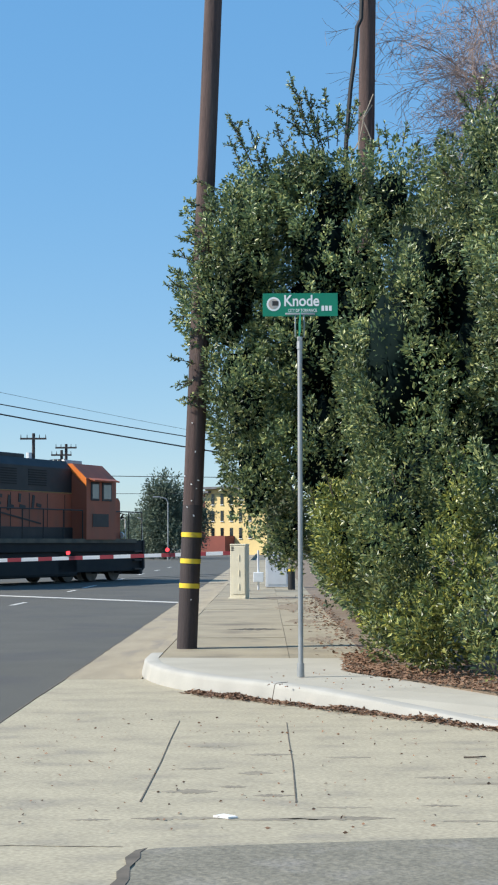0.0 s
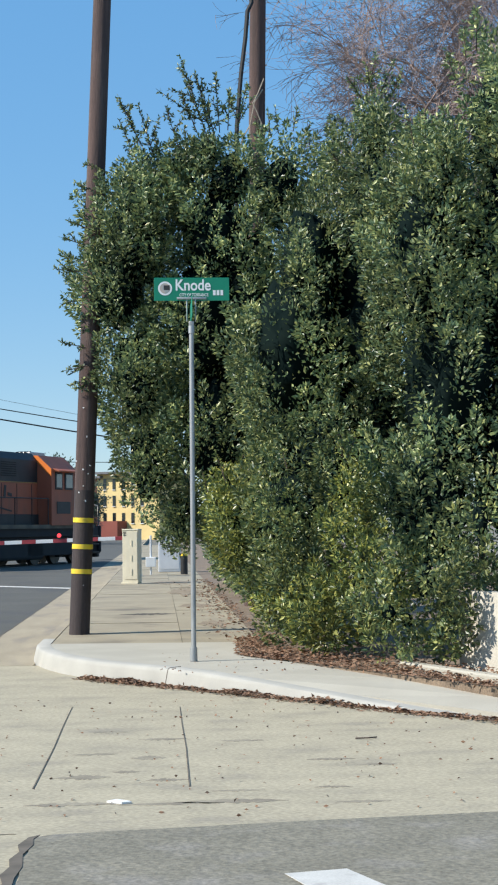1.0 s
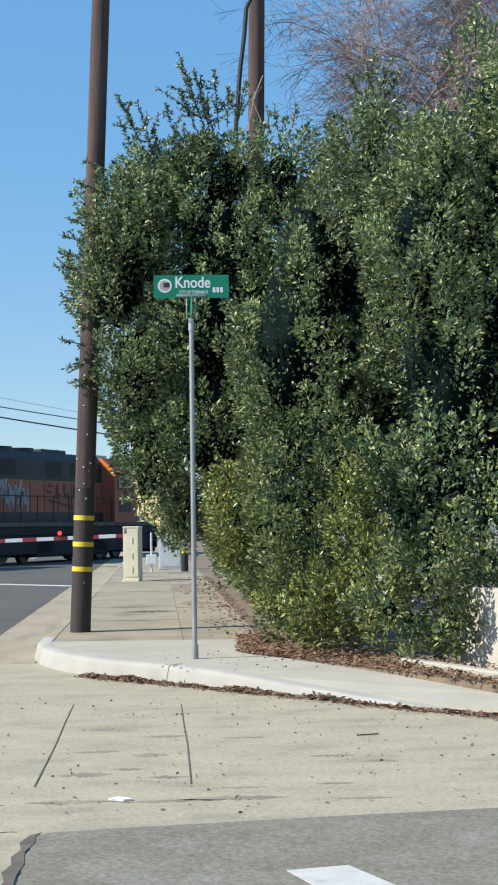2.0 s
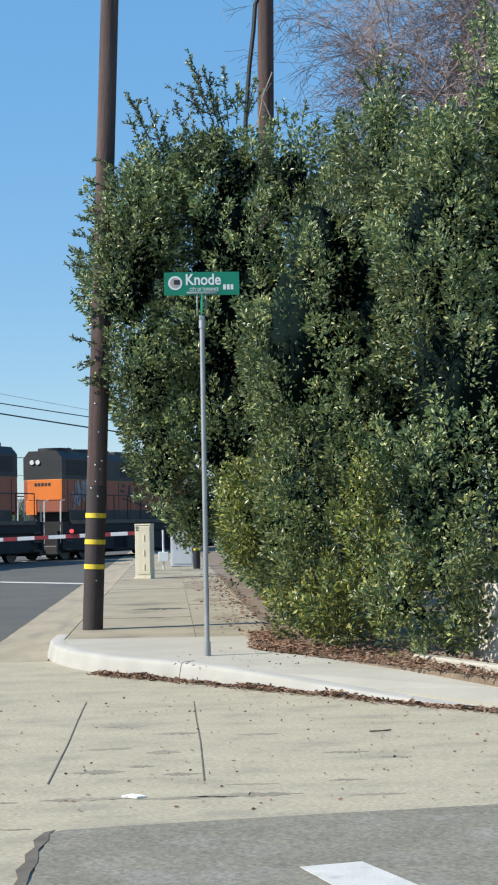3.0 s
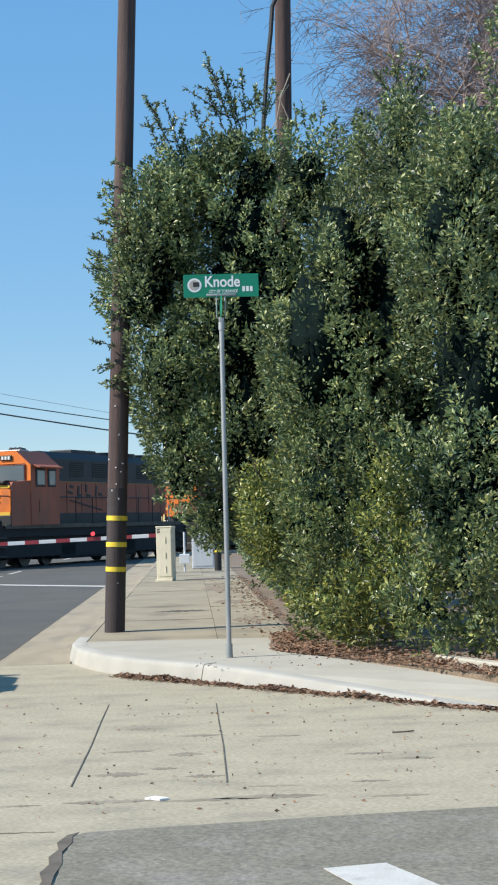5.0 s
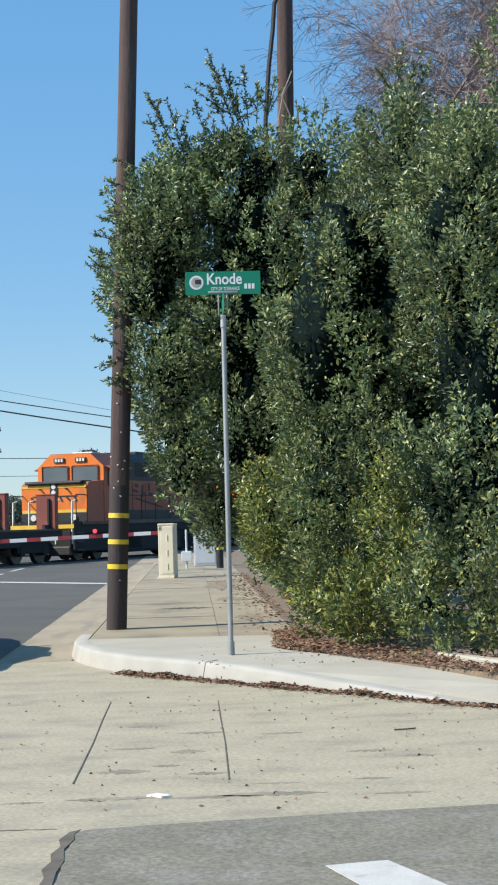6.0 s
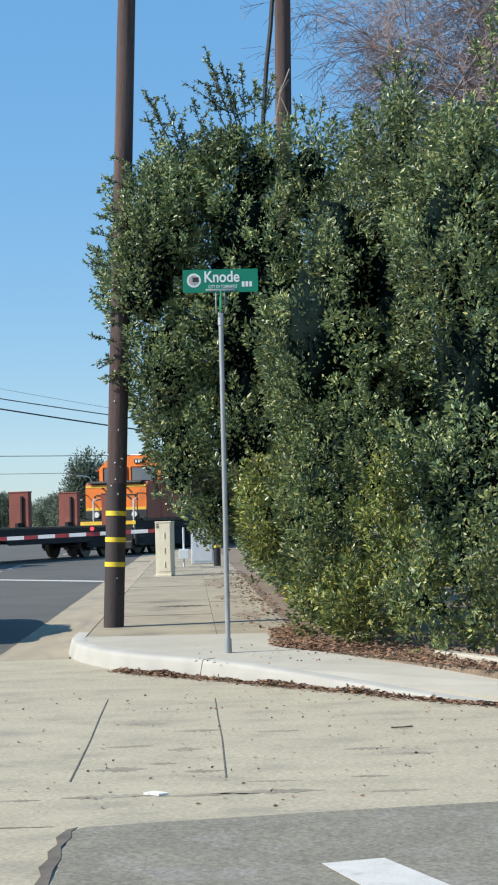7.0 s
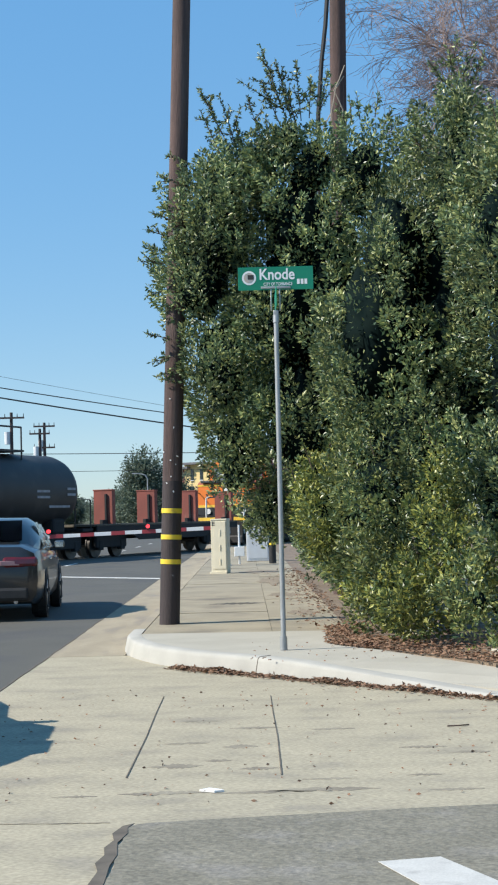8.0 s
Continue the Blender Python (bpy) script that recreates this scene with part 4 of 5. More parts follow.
        part("number_bars", bm, RAIL_WHITE, nb)
    for s in (-1, 1):
        for x0, w in ((cab_rear + 0.62, 0.62), (cab_rear + 1.52, 0.72)):
            bm = bmesh.new()
            box(bm, (x0, s * (cw + 0.012), 3.46), (w + 0.02, 0.03, 0.72), 0.02)
            part("window_frame", bm, LOCO_BLACK, cab)
            bm = bmesh.new()
            box(bm, (x0, s * (cw + 0.03), 3.46), (w - 0.14, 0.03, 0.58), 0.02)
            part("side_window", bm, SCREEN, cab)
        bm = bmesh.new()
        box(bm, (cab_rear + 1.1, s * (cw + 0.14), 3.90), (1.9, 0.3, 0.05), turn=pose(0, 0, 0, s * -18, 0, 0))
        part("sunshade", bm, FADED_ORANGE, cab)
        bm = bmesh.new()
        box(bm, (cab_rear + 1.05, s * (cw + 0.01), 2.35), (1.2, 0.02, 0.5))
        part("crest", bm, LOCO_BLACK if not wide_nose else FADED_ORANGE, cab)
    bm = bmesh.new()
    box(bm, (cab_rear + 1.0, 0.1, 4.60 if not wide_nose else 4.56), (1.3 if not wide_nose else 0.7, 1.0, 0.2 if not wide_nose else 0.1), 0.03)
    part("roof_unit", bm, STEEL, cab, "grey unit on the cab roof")
    bm = bmesh.new()
    for k, y in enumerate((-0.2, 0, 0.2)):
        tube(bm, (cab_rear + 0.25, y, 4.66), (cab_rear + 0.7, y, 4.66), 0.05, 0.09, seg=10)
    part("horn", bm, DARK_STEEL, cab)
    # nose
    nw = 1.56 if wide_nose else 0.95
    bm = bmesh.new()
    ln2 = nose - cab_front
    prof = [(cab_front, 1.6), (nose, 1.6), (nose, 3.12), (nose - 0.14, 3.26), (cab_front, 3.34)]
    a = [bm.verts.new((x, -nw, z)) for x, z in prof]
    b = [bm.verts.new((x, nw, z)) for x, z in prof]
    bm.faces.new(a)
    bm.faces.new(b[::-1])
    for i in range(5):
        j = (i + 1) % 5
        bm.faces.new((a[i], b[i], b[j], a[j]))
    bmesh.ops.recalc_face_normals(bm, faces=bm.faces)
    ns = part("nose", bm, FADED_ORANGE, root, "orange short hood")
    bm = bmesh.new()
    w = nw - 0.03
    face = [(-w, 1.98), (-w, 2.95), (-w + 0.32, 3.16), (w - 0.32, 3.16), (w, 2.95), (w, 1.98)]
    extrude_profile(bm, face, nose - 0.01, nose + 0.027)
    part("nose_front", bm, ORANGE, ns, "bright orange front of the nose")
    if wide_nose:
        bm = bmesh.new()
        for s in (-1, 1):
            box(bm, (nose + 0.10, s * 0.62, 2.98), (0.16, 0.05, 0.05))
        box(bm, (nose - 0.34, 0, 3.30), (0.9, nw * 1.75, 0.05), 0.02)
        part("glare_shield", bm, LOCO_BLACK, ns, "matt black lip over the nose")
        bm = bmesh.new()
        box(bm, (nose + 0.036, 0, 2.06), (0.012, nw * 2 - 0.1, 0.12))
        part("nose_stripe", bm, LOCO_YELLOW, ns)
    bm = bmesh.new()
    box(bm, (nose - 0.05, 0, 3.24), (0.4, nw * 1.7, 0.10), 0.03)
    part("nose_top", bm, LOCO_BLACK, ns)
    bm = bmesh.new()
    box(bm, (nose + 0.035, 0, 3.08), (0.02, nw * 2 - 0.1, 0.09))
    part("nose_stripe", bm, LOCO_YELLOW, ns)
    bm = bmesh.new()
    box(bm, (nose + 0.04, 0, 2.96), (0.05, 0.36, 0.6), 0.02)
    hl = part("headlight_box", bm, LOCO_BLACK, ns)
    for z in (2.84, 3.08):
        bm = bmesh.new()
        tube(bm, (nose + 0.06, 0, z), (nose + 0.085, 0, z), 0.10, seg=18)
        part("headlight", bm, LAMP_LENS, hl)
    bm = bmesh.new()
    for k in range(7):
        box(bm, (nose + 0.034, 1.02 - k * 0.34, 2.56), (0.012, 0.08, 0.24), turn=pose(0, 0, 0, 48 if k % 2 else 30, 0, 0))
    box(bm, (nose + 0.034, 0.05, 2.68), (0.012, 2.1, 0.055))
    box(bm, (nose + 0.034, -0.85, 2.50), (0.012, 0.5, 0.05))
    part("emblem_bars", bm, LOCO_BLACK, ns)
    bm = bmesh.new()
    box(bm, (nose + 0.02, 0, 1.80), (0.06, nw * 2, 0.40), 0.02)
    part("lower_band", bm, LOCO_BLACK, ns)
    for y in (-0.95, 0.95):
        bm = bmesh.new()
        tube(bm, (nose + 0.03, y, 1.80), (nose + 0.12, y, 1.80), 0.13, seg=18)
        part("ditch_light", bm, LAMP_LENS, ns)
    # pilots, steps and end rails at both ends
    for s in (-1, 1):
        x = s * (h - 0.16)
        bm = bmesh.new()
        box(bm, (x, 0, 1.02), (0.16, 3.0, 1.15), 0.02)
        pl = part("pilot", bm, GRIME, root)
        if wide_nose and s > 0:
            bm = bmesh.new()
            box(bm, (x + s * 0.09, 0, 1.42), (0.03, 2.96, 0.16))
            part("pilot_stripe", bm, LOCO_YELLOW, pl)
        bm = bmesh.new()
        box(bm, (x + s * 0.1, 0, 0.42), (0.22, 2.7, 0.4), 0.06)
        part("snow_plough", bm, DARK_STEEL, pl)
        bm = bmesh.new()
        box(bm, (x + s * 0.35, 0, 0.92), (0.7, 0.26, 0.28), 0.05)
        part("coupler", bm, DARK_STEEL, root)
        for y in (-1.38, -0.62, 0.62, 1.38):
            bm = bmesh.new()
            rod(bm, [(x - s * 0.3, y, 2.5), (x + s * 0.02, y, 2.45), (x + s * 0.06, y, 1.3), (x + s * 0.06, y, 0.7)], 0.042 if wide_nose and s > 0 else 0.028, 6)
            part("grab_rail", bm, RAIL_WHITE, root, "white bent grab rail")
        for y in (-1.3, 1.3):
            bm = bmesh.new()
            for z in (0.45, 0.8, 1.15):
                box(bm, (x - s * 0.45, y, z), (0.6, 0.4, 0.05))
            part("steps", bm, DARK_STEEL, root)
    for y in (-1.47, 1.47):
        handrail(root, -h + 0.8, cab_rear - 0.1, y, 1.62, 9)
        handrail(root, cab_front + 0.15, h - 0.3, y, 1.62, 3)
    return root


def flat_wagon(length):
    root = empty("flat_wagon", pose(0, 0, 0), "low dark flat wagon with red-brown steel uprights", "rail wagon")
    h = length / 2
    bm = bmesh.new()
    a = [(-h, 1.02), (-h + 2.6, 1.02), (-h + 3.6, 0.66), (h - 3.6, 0.66), (h - 2.6, 1.02), (h, 1.02), (h, 1.28), (-h, 1.28)]
    for y in (-1.42, 1.36):
        v0 = [bm.verts.new((x, y, z)) for x, z in a]
        v1 = [bm.verts.new((x, y + 0.06, z)) for x, z in a]
        bm.faces.new(v0)
        bm.faces.new(v1[::-1])
        for i in range(len(a)):
            j = (i + 1) % len(a)
            bm.faces.new((v0[i], v1[i], v1[j], v0[j]))
    bmesh.ops.recalc_face_normals(bm, faces=bm.faces)
    part("side_sill", bm, GRIME, root)
    bm = bmesh.new()
    box(bm, (0, 0, 1.29), (length, 2.84, 0.10), 0.01)
    part("deck", bm, DUSTY, root, "dusty timber deck")
    bm = bmesh.new()
    box(bm, (0, 0, 1.0), (length - 0.3, 0.5, 0.4))
    part("centre_sill", bm, GRIME, root)
    for x in (-h + 1.75, h - 1.75):
        bogie(root, x, (-0.89, 0.89), 2.5)
    for s in (-1, 1):
        bm = bmesh.new()
        box(bm, (s * (h + 0.25), 0, 0.92), (0.6, 0.26, 0.28), 0.05)
        part("coupler", bm, DARK_STEEL, root)
    return root


def upright(parent, x):
    for y in (-0.80,):
        bm = bmesh.new()
        box(bm, (x, y, 2.02), (0.26, 0.86, 1.38), 0.01)
        u = part("upright", bm, RED_BROWN, parent, "rust-red steel upright panel")
        bm = bmesh.new()
        box(bm, (x - 0.17, y - 0.16, 1.95), (0.09, 0.09, 1.2), 0.01)
        box(bm, (x - 0.37, y - 0.16, 1.42), (0.45, 0.14, 0.18), 0.01)
        part("brace", bm, GRIME, u)
        bm = bmesh.new()
        box(bm, (x, y, 2.715), (0.30, 0.90, 0.05), 0.01)
        part("cap", bm, RED_BROWN, u)


def tank_wagon(length):
    root = empty("tank_wagon", pose(0, 0, 0), "matt black cylindrical tank wagon with a top platform", "rail wagon")
    h = length / 2 - 0.55
    r, zc = 1.42, 2.62
    bm = bmesh.new()
    rings = []
    for x, f in [(-h, 0.02), (-h + 0.05, 0.35), (-h + 0.16, 0.62), (-h + 0.36, 0.84), (-h + 0.6, 0.95), (-h + 0.9, 1.0), (h - 0.9, 1.0), (h - 0.6, 0.95), (h - 0.36, 0.84), (h - 0.16, 0.62), (h - 0.05, 0.35), (h, 0.02)]:
        rings.append([bm.verts.new((x, r * f * math.cos(a * math.pi / 20), zc + r * f * math.sin(a * math.pi / 20))) for a in range(40)])
    for p, q in zip(rings, rings[1:]):
        for i in range(40):
            j = (i + 1) % 40
            bm.faces.new((p[i], p[j], q[j], q[i]))
    bm.faces.new(rings[0][::-1])
    bm.faces.new(rings[-1])
    bmesh.ops.recalc_face_normals(bm, faces=bm.faces)
    tank = part("tank", bm, TANK_BLACK, root, smooth=60)
    bm = bmesh.new()
    for x, w, z in ((h - 1.9, 1.5, 2.05), (h - 1.2, 0.6, 2.5), (h - 3.2, 0.9, 2.4)):
        for k in range(2):
            box(bm, (x, -r * math.cos(math.asin((z - zc) / r)) - 0.012, z + k * 0.22), (w, 0.02, 0.09))
    part("stencil_bars", bm, GRAFFITI, tank, "pale bars of small stencilling")["kind"] = "stuff"
    bm = bmesh.new()
    box(bm, (h - 5.2, 0, 4.12), (3.2, 1.7, 0.08))
    for x in (h - 6.7, h - 5.2, h - 3.7):
        for y in (-0.8, 0.8):
            tube(bm, (x, y, 3.8), (x, y, 5.0), 0.035, seg=6)
    for y in (-0.8, 0.8):
        tube(bm, (h - 6.7, y, 5.0), (h - 3.7, y, 5.0), 0.035, seg=6)
    part("platform", bm, DARK_STEEL, root)
    bm = bmesh.new()
    tube(bm, (h - 5.2, 0, 4.0), (h - 5.2, 0, 4.5), 0.5, seg=20)
    part("dome", bm, TANK_BLACK, root, smooth=50)
    bm = bmesh.new()
    box(bm, (0, 0, 0.98), (length, 0.8, 0.34), 0.03)
    for s in (-1, 1):
        box(bm, (s * (length / 2 - 0.4), 0, 1.12), (0.8, 2.7, 0.12), 0.01)
        box(bm, (s * (h - 1.6), 0, 1.3), (0.9, 2.2, 0.6), 0.1)
    part("underframe", bm, GRIME, root)
    for s in (-1, 1):
        bm = bmesh.new()
        rod(bm, [(s * (length / 2 - 0.1), -1.3, 1.1), (s * (length / 2 - 0.1), -1.3, 2.3), (s * (length / 2 - 0.1), -0.6, 2.4), (s * (length / 2 - 0.1), -0.6, 1.1)], 0.03, 6)
        part("end_rail", bm, DARK_STEEL, root)
        bogie(root, s * (length / 2 - 1.75), (-0.89, 0.89), 2.5)
    return root


loco_front = locomotive(16.8, "faded orange and black diesel locomotive leading the train", False, True)
loco_rear = locomotive(17.4, "orange and black diesel locomotive running cab last", True, False)
flat = flat_wagon(13.4)
for x in (6.6, 2.75, -1.25, -4.97):
    upright(flat, x)
tank = tank_wagon(15.5)

# track across the road
for y in (-0.7525, 0.7525):
    bm = bmesh.new()
    box(bm, (0, 0, -0.05), (240, 0.07, 0.13), 0.01)
    r = mesh_object("rail", bm, DARK_STEEL)
    r.matrix_basis = pose(*TRACK_AT, 0, 0, 0, TRACK_TURN) @ pose(0, y, 0)
    tagged(r, "worn steel rail set in the road", "rail", "rails of the level crossing", "structure")
# Dark strip laid across the road just before the rails.
flat_mark("crossing_seam", [(-14.0, 60.6), (-1.4, 55.9), (-1.4, 55.5), (-14.0, 60.1)], 0.006, SEAM, "dark strip across the road before the rails", "joint")


# Level crossing gate and cabinets
RED = material("signal_red", (0.36, 0.045, 0.055), (0.30, 0.040, 0.048), 0.5, scale=5.0)
RED_LAMP = glowing("red_lamp", (0.9, 0.04, 0.05), 1.6)


def crossing_gate():
    root = empty("crossing_gate", pose(-0.62, 41.0, 0.16), "lowered red and white level crossing gate with lamps", "crossing gate")
    bm = bmesh.new()
    tube(bm, (0, 0.3, 0), (0, 0.3, 1.2), 0.055, seg=14)
    part("mast", bm, STEEL, root, smooth=50)
    bm = bmesh.new()
    box(bm, (0, 0.1, 1.0), (0.22, 0.36, 0.36), 0.03)
    part("motor_box", bm, DARK_STEEL, root)
    bm = bmesh.new()
    box(bm, (0, 0.3, 0.02), (0.4, 0.4, 0.06), 0.01)
    part("foot_plate", bm, STEEL, root)
    slope = pose(0, 0, 1.049, 0, -1.6, 0)
    length = 9.2
    bm = bmesh.new()
    box(bm, (-length / 2, 0, 0), (length, 0.03, 0.098), 0.004)
    arm = part("boom", bm, WHITE, root, "white reflective boom")
    arm.matrix_basis = slope
    x = -0.33
    while x > -length + 0.3:
        bm = bmesh.new()
        box(bm, (x, 0, 0), (0.37, 0.036, 0.101), 0.003)
        part("red_stripe", bm, RED, arm)
        x -= 0.825
    for x in (-2.00, -4.66, -9.1):
        bm = bmesh.new()
        box(bm, (x, 0.0, 0.09), (0.09, 0.09, 0.07), 0.01)
        part("lamp_case", bm, BLACK, arm)
        bm = bmesh.new()
        tube(bm, (x, -0.05, 0.14), (x, 0.05, 0.14), 0.052, seg=18)
        part("lens", bm, RED_LAMP, arm, "lit red lamp")
    return root


crossing_gate()


def utility_cabinet():
    root = empty("utility_cabinet", pose(-0.60, 35.75, 0.166, 0, 0, -12), "tall beige metal utility cabinet on the pavement", "utility cabinet")
    bm = bmesh.new()
    box(bm, (0, 0, 0.63), (0.375, 0.36, 1.22), 0.012)
    body = part("body", bm, BEIGE, root)
    bm = bmesh.new()
    box(bm, (0, 0, 1.255), (0.39, 0.38, 0.04), 0.012)
    part("lid", bm, BEIGE, root)
    bm = bmesh.new()
    box(bm, (-0.02, -0.01, 0.02), (0.40, 0.39, 0.05), 0.006)
    part("plinth", bm, BEIGE, root)
    bm = bmesh.new()
    box(bm, (0.02, -0.183, 0.66), (0.29, 0.012, 1.1), 0.004)
    door = part("door", bm, BEIGE, root)
    for z in (0.28, 0.60, 0.95):
        bm = bmesh.new()
        box(bm, (0.03, -0.194, z), (0.016, 0.016, 0.14), 0.003)
        part("hinge", bm, BEIGE, door)
    bm = bmesh.new()
    for k in range(3):
        box(bm, (-0.125, -0.187, 1.13 + k * 0.035), (0.07, 0.006, 0.02))
    part("notice_bars", bm, DARK_STEEL, door)


def meter_cabinet():
    root = empty("meter_cabinet", pose(0.335, 45.0, 0.15), "pale grey metal meter cabinet under the hedge", "utility cabinet")
    bm = bmesh.new()
    box(bm, (0, 0, 0.52), (0.66, 0.5, 0.98), 0.015)
    part("body", bm, GREY_PAINT, root)
    bm = bmesh.new()
    box(bm, (0, 0, 1.03), (0.70, 0.54, 0.05), 0.01)
    part("lid", bm, GREY_PAINT, root)
    bm = bmesh.new()
    box(bm, (0, -0.255, 0.53), (0.56, 0.012, 0.84), 0.003)
    part("door", bm, GREY_PAINT, root)
    root = empty("junction_box", pose(-0.20, 42.6, 0.16), "small white junction box on a stub post", "junction box")
    bm = bmesh.new()
    tube(bm, (0, 0, 0), (0, 0, 1.1), 0.03, seg=10)
    part("post", bm, GREY_PAINT, root)
    bm = bmesh.new()
    box(bm, (0, -0.06, 0.36), (0.28, 0.16, 0.27), 0.012)
    part("case", bm, WHITE, root)
    root = empty("bollard", pose(0.72, 42.5, 0.16), "short black bollard with a yellow top", "bollard")
    bm = bmesh.new()
    tube(bm, (0, 0, 0), (0, 0, 0.52), 0.10, seg=16)
    part("body", bm, BLACK, root, smooth=50)
    bm = bmesh.new()
    tube(bm, (0, 0, 0.52), (0, 0, 0.58), 0.105, seg=16)
    part("cap", bm, YELLOW, root, smooth=50)


utility_cabinet()
meter_cabinet()


# Bare tree, cables, loose leaves
def bare_tree():
    """A leafless tree behind the hedge with a fine haze of drooping twigs."""
    root = empty("bare_tree", pose(0, 0, 0), "leafless grey-brown tree with a haze of fine twigs", "tree")
    rng = np.random.default_rng(11)
    trunk, limbs = bmesh.new(), bmesh.new()
    tube(trunk, (7.5, 27.0, 0.1), (7.1, 27.0, 6.4), 0.22, 0.16, 12)
    part("trunk", trunk, BARK, root, smooth=60)
    verts, faces = [], []

    def strand(p, q, ra, rb):
        d = (q - p) / (np.linalg.norm(q - p) + 1e-9)
        u = np.cross(d, (0.31, 0.95, 0.1))
        u /= np.linalg.norm(u) + 1e-9
        w = np.cross(d, u)
        k = len(verts)
        for c, r in ((p, ra), (q, rb)):
            for a in range(3):
                verts.append(c + r * (math.cos(a * 2.094) * u + math.sin(a * 2.094) * w))
        for a in range(3):
            b = (a + 1) % 3
            faces.append((k + a, k + b, k + 3 + b, k + 3 + a))

    def grow(p, d, length, r, depth):
        steps = 4 if depth < 4 else 3
        for i in range(steps):
            d = d + rng.normal(size=3) * 0.16 + np.array((0, 0, 0.05 if depth < 2 else -0.04))
            d /= np.linalg.norm(d)
            q = p + d * length / steps
            r1 = r * (1 - 0.5 * (i + 1) / steps)
            if depth < 2:
                tube(limbs, p, q, max(r * (1 - 0.5 * i / steps), 0.008), max(r1, 0.006), 6)
            else:
                strand(p, q, max(r * (1 - 0.5 * i / steps), 0.0042), max(r1, 0.0028))
            p = q
            if depth < 5 and (i > 0 or depth > 1):
                for _ in range(2 if depth < 2 else 1 + (rng.random() < 0.40)):
                    nd = d + rng.normal(size=3) * 0.62
                    grow(p, nd / np.linalg.norm(nd), length * rng.uniform(0.5, 0.72), r1 * 0.62, depth + 1)

    for a, b in (((-0.25, 0.1, 0.95), 3.0), ((-0.70, 0.2, 0.66), 2.9), ((-0.38, -0.2, 0.85), 3.2), ((-0.85, -0.1, 0.72), 3.3), ((-0.62, 0.15, 0.75), 3.3)):
        grow(np.array((7.1, 27.0, 6.3)), np.array(a, float) / np.linalg.norm(a), b, 0.10, 0)
    part("limb", limbs, TWIG, root)["kind"] = "stuff"
    me = bpy.data.meshes.new("twig_haze")
    me.from_pydata([tuple(v) for v in verts], [], faces)
    me.materials.append(TWIG)
    tw = new("twig_haze", me)
    tw.parent = root
    tw["kind"] = "stuff"


bare_tree()


def cable(name, a, b, sag, r, label, mat=BLACK):
    bm = bmesh.new()
    a, b = Vector(a), Vector(b)
    pts = []
    for i in range(25):
        t = i / 24
        p = a.lerp(b, t)
        p.z -= sag * 4 * t * (1 - t)
        pts.append(p)
    rod(bm, pts, r, 6)
    return tagged(mesh_object(name, bm, mat), label, "cable")


cable("overhead_cable", (-22.0, 45.0, 8.35), (3.0, 62.0, 4.4), 0.30, 0.026, "thick black overhead cable across the road")
cable("overhead_cable", (-22.0, 45.0, 8.60), (3.0, 62.0, 4.85), 0.30, 0.018, "thin black overhead cable across the road")
cable("overhead_cable", (-22.0, 45.0, 9.25), (3.0, 62.0, 4.95), 0.25, 0.006, "thin grey overhead wire across the road", DARK_STEEL)
cable("overhead_cable", (-40.0, 130.0, 8.0), (12.0, 130.0, 7.0), 0.2, 0.03, "far thin overhead cable above the road")
cable("overhead_cable", (-40.0, 130.0, 6.3), (12.0, 130.0, 5.7), 0.2, 0.02, "far thin overhead cable above the road")
bm = bmesh.new()
rod(bm, [Vector(p) for p in ((1.66, 24.82, 11.0), (1.63, 24.80, 10.1), (1.56, 24.75, 9.95), (1.52, 24.75, 9.5), (1.44, 24.75, 8.9), (1.36, 24.75, 8.0), (1.34, 24.75, 6.0))], 0.036, 8)
tagged(mesh_object("riser_cable", bm, BLACK), "thick black cable hanging beside the rear pole", "cable")


for pts in (((1.81, 24.70, 8.80), (1.71, 24.66, 8.55), (1.62, 24.64, 8.37), (1.69, 24.64, 8.22), (1.76, 24.66, 8.05), (1.73, 24.68, 7.8)),
            ((1.79, 24.70, 8.62), (1.65, 24.64, 8.40), (1.56, 24.64, 7.96), (1.59, 24.66, 7.5)),
            ((1.59, 24.66, 8.05), (1.45, 24.66, 7.80), (1.37, 24.68, 7.5))):
    bm = bmesh.new()
    rod(bm, [Vector(p) for p in pts], 0.011, 5)
    tagged(mesh_object("dry_vine", bm, DRY_VINE), "pale dry vine stem climbing the rear pole", "vine", group="dry vines on the pole")


def loose_leaves(name, n, place, label, seed, size=0.05, lie=1.0):
    rng = np.random.default_rng(seed)
    at = np.array([place(rng) for _ in range(n)])
    way = rng.normal(size=(n, 3)) * (1, 1, 0.12)
    ln = size * rng.uniform(0.6, 1.3, n)
    ob = new(name, leaves_mesh(name, at, way, ln, ln * 0.55, LITTER, rng, rng.normal(size=(n, 3)) * 0.35 + np.array((0, 0, lie))))
    return tagged(ob, label, "leaves", kind="stuff")


def bed_edge(rng):
    pts = [(0.95, 17.6), (0.84, 15.3), (1.23, 14.6), (1.99, 13.2), (2.6, 12.0), (3.4, 10.6)]
    k = rng.integers(0, 5)
    t = rng.random()
    x, y = (pts[k][i] + (pts[k + 1][i] - pts[k][i]) * t for i in (0, 1))
    o = abs(rng.normal()) * 0.35 - 0.08
    return (x + o * 0.9, y + o * 0.55, 0.178 + rng.random() * 0.05 * max(0.0, min(1.0, o * 4)))


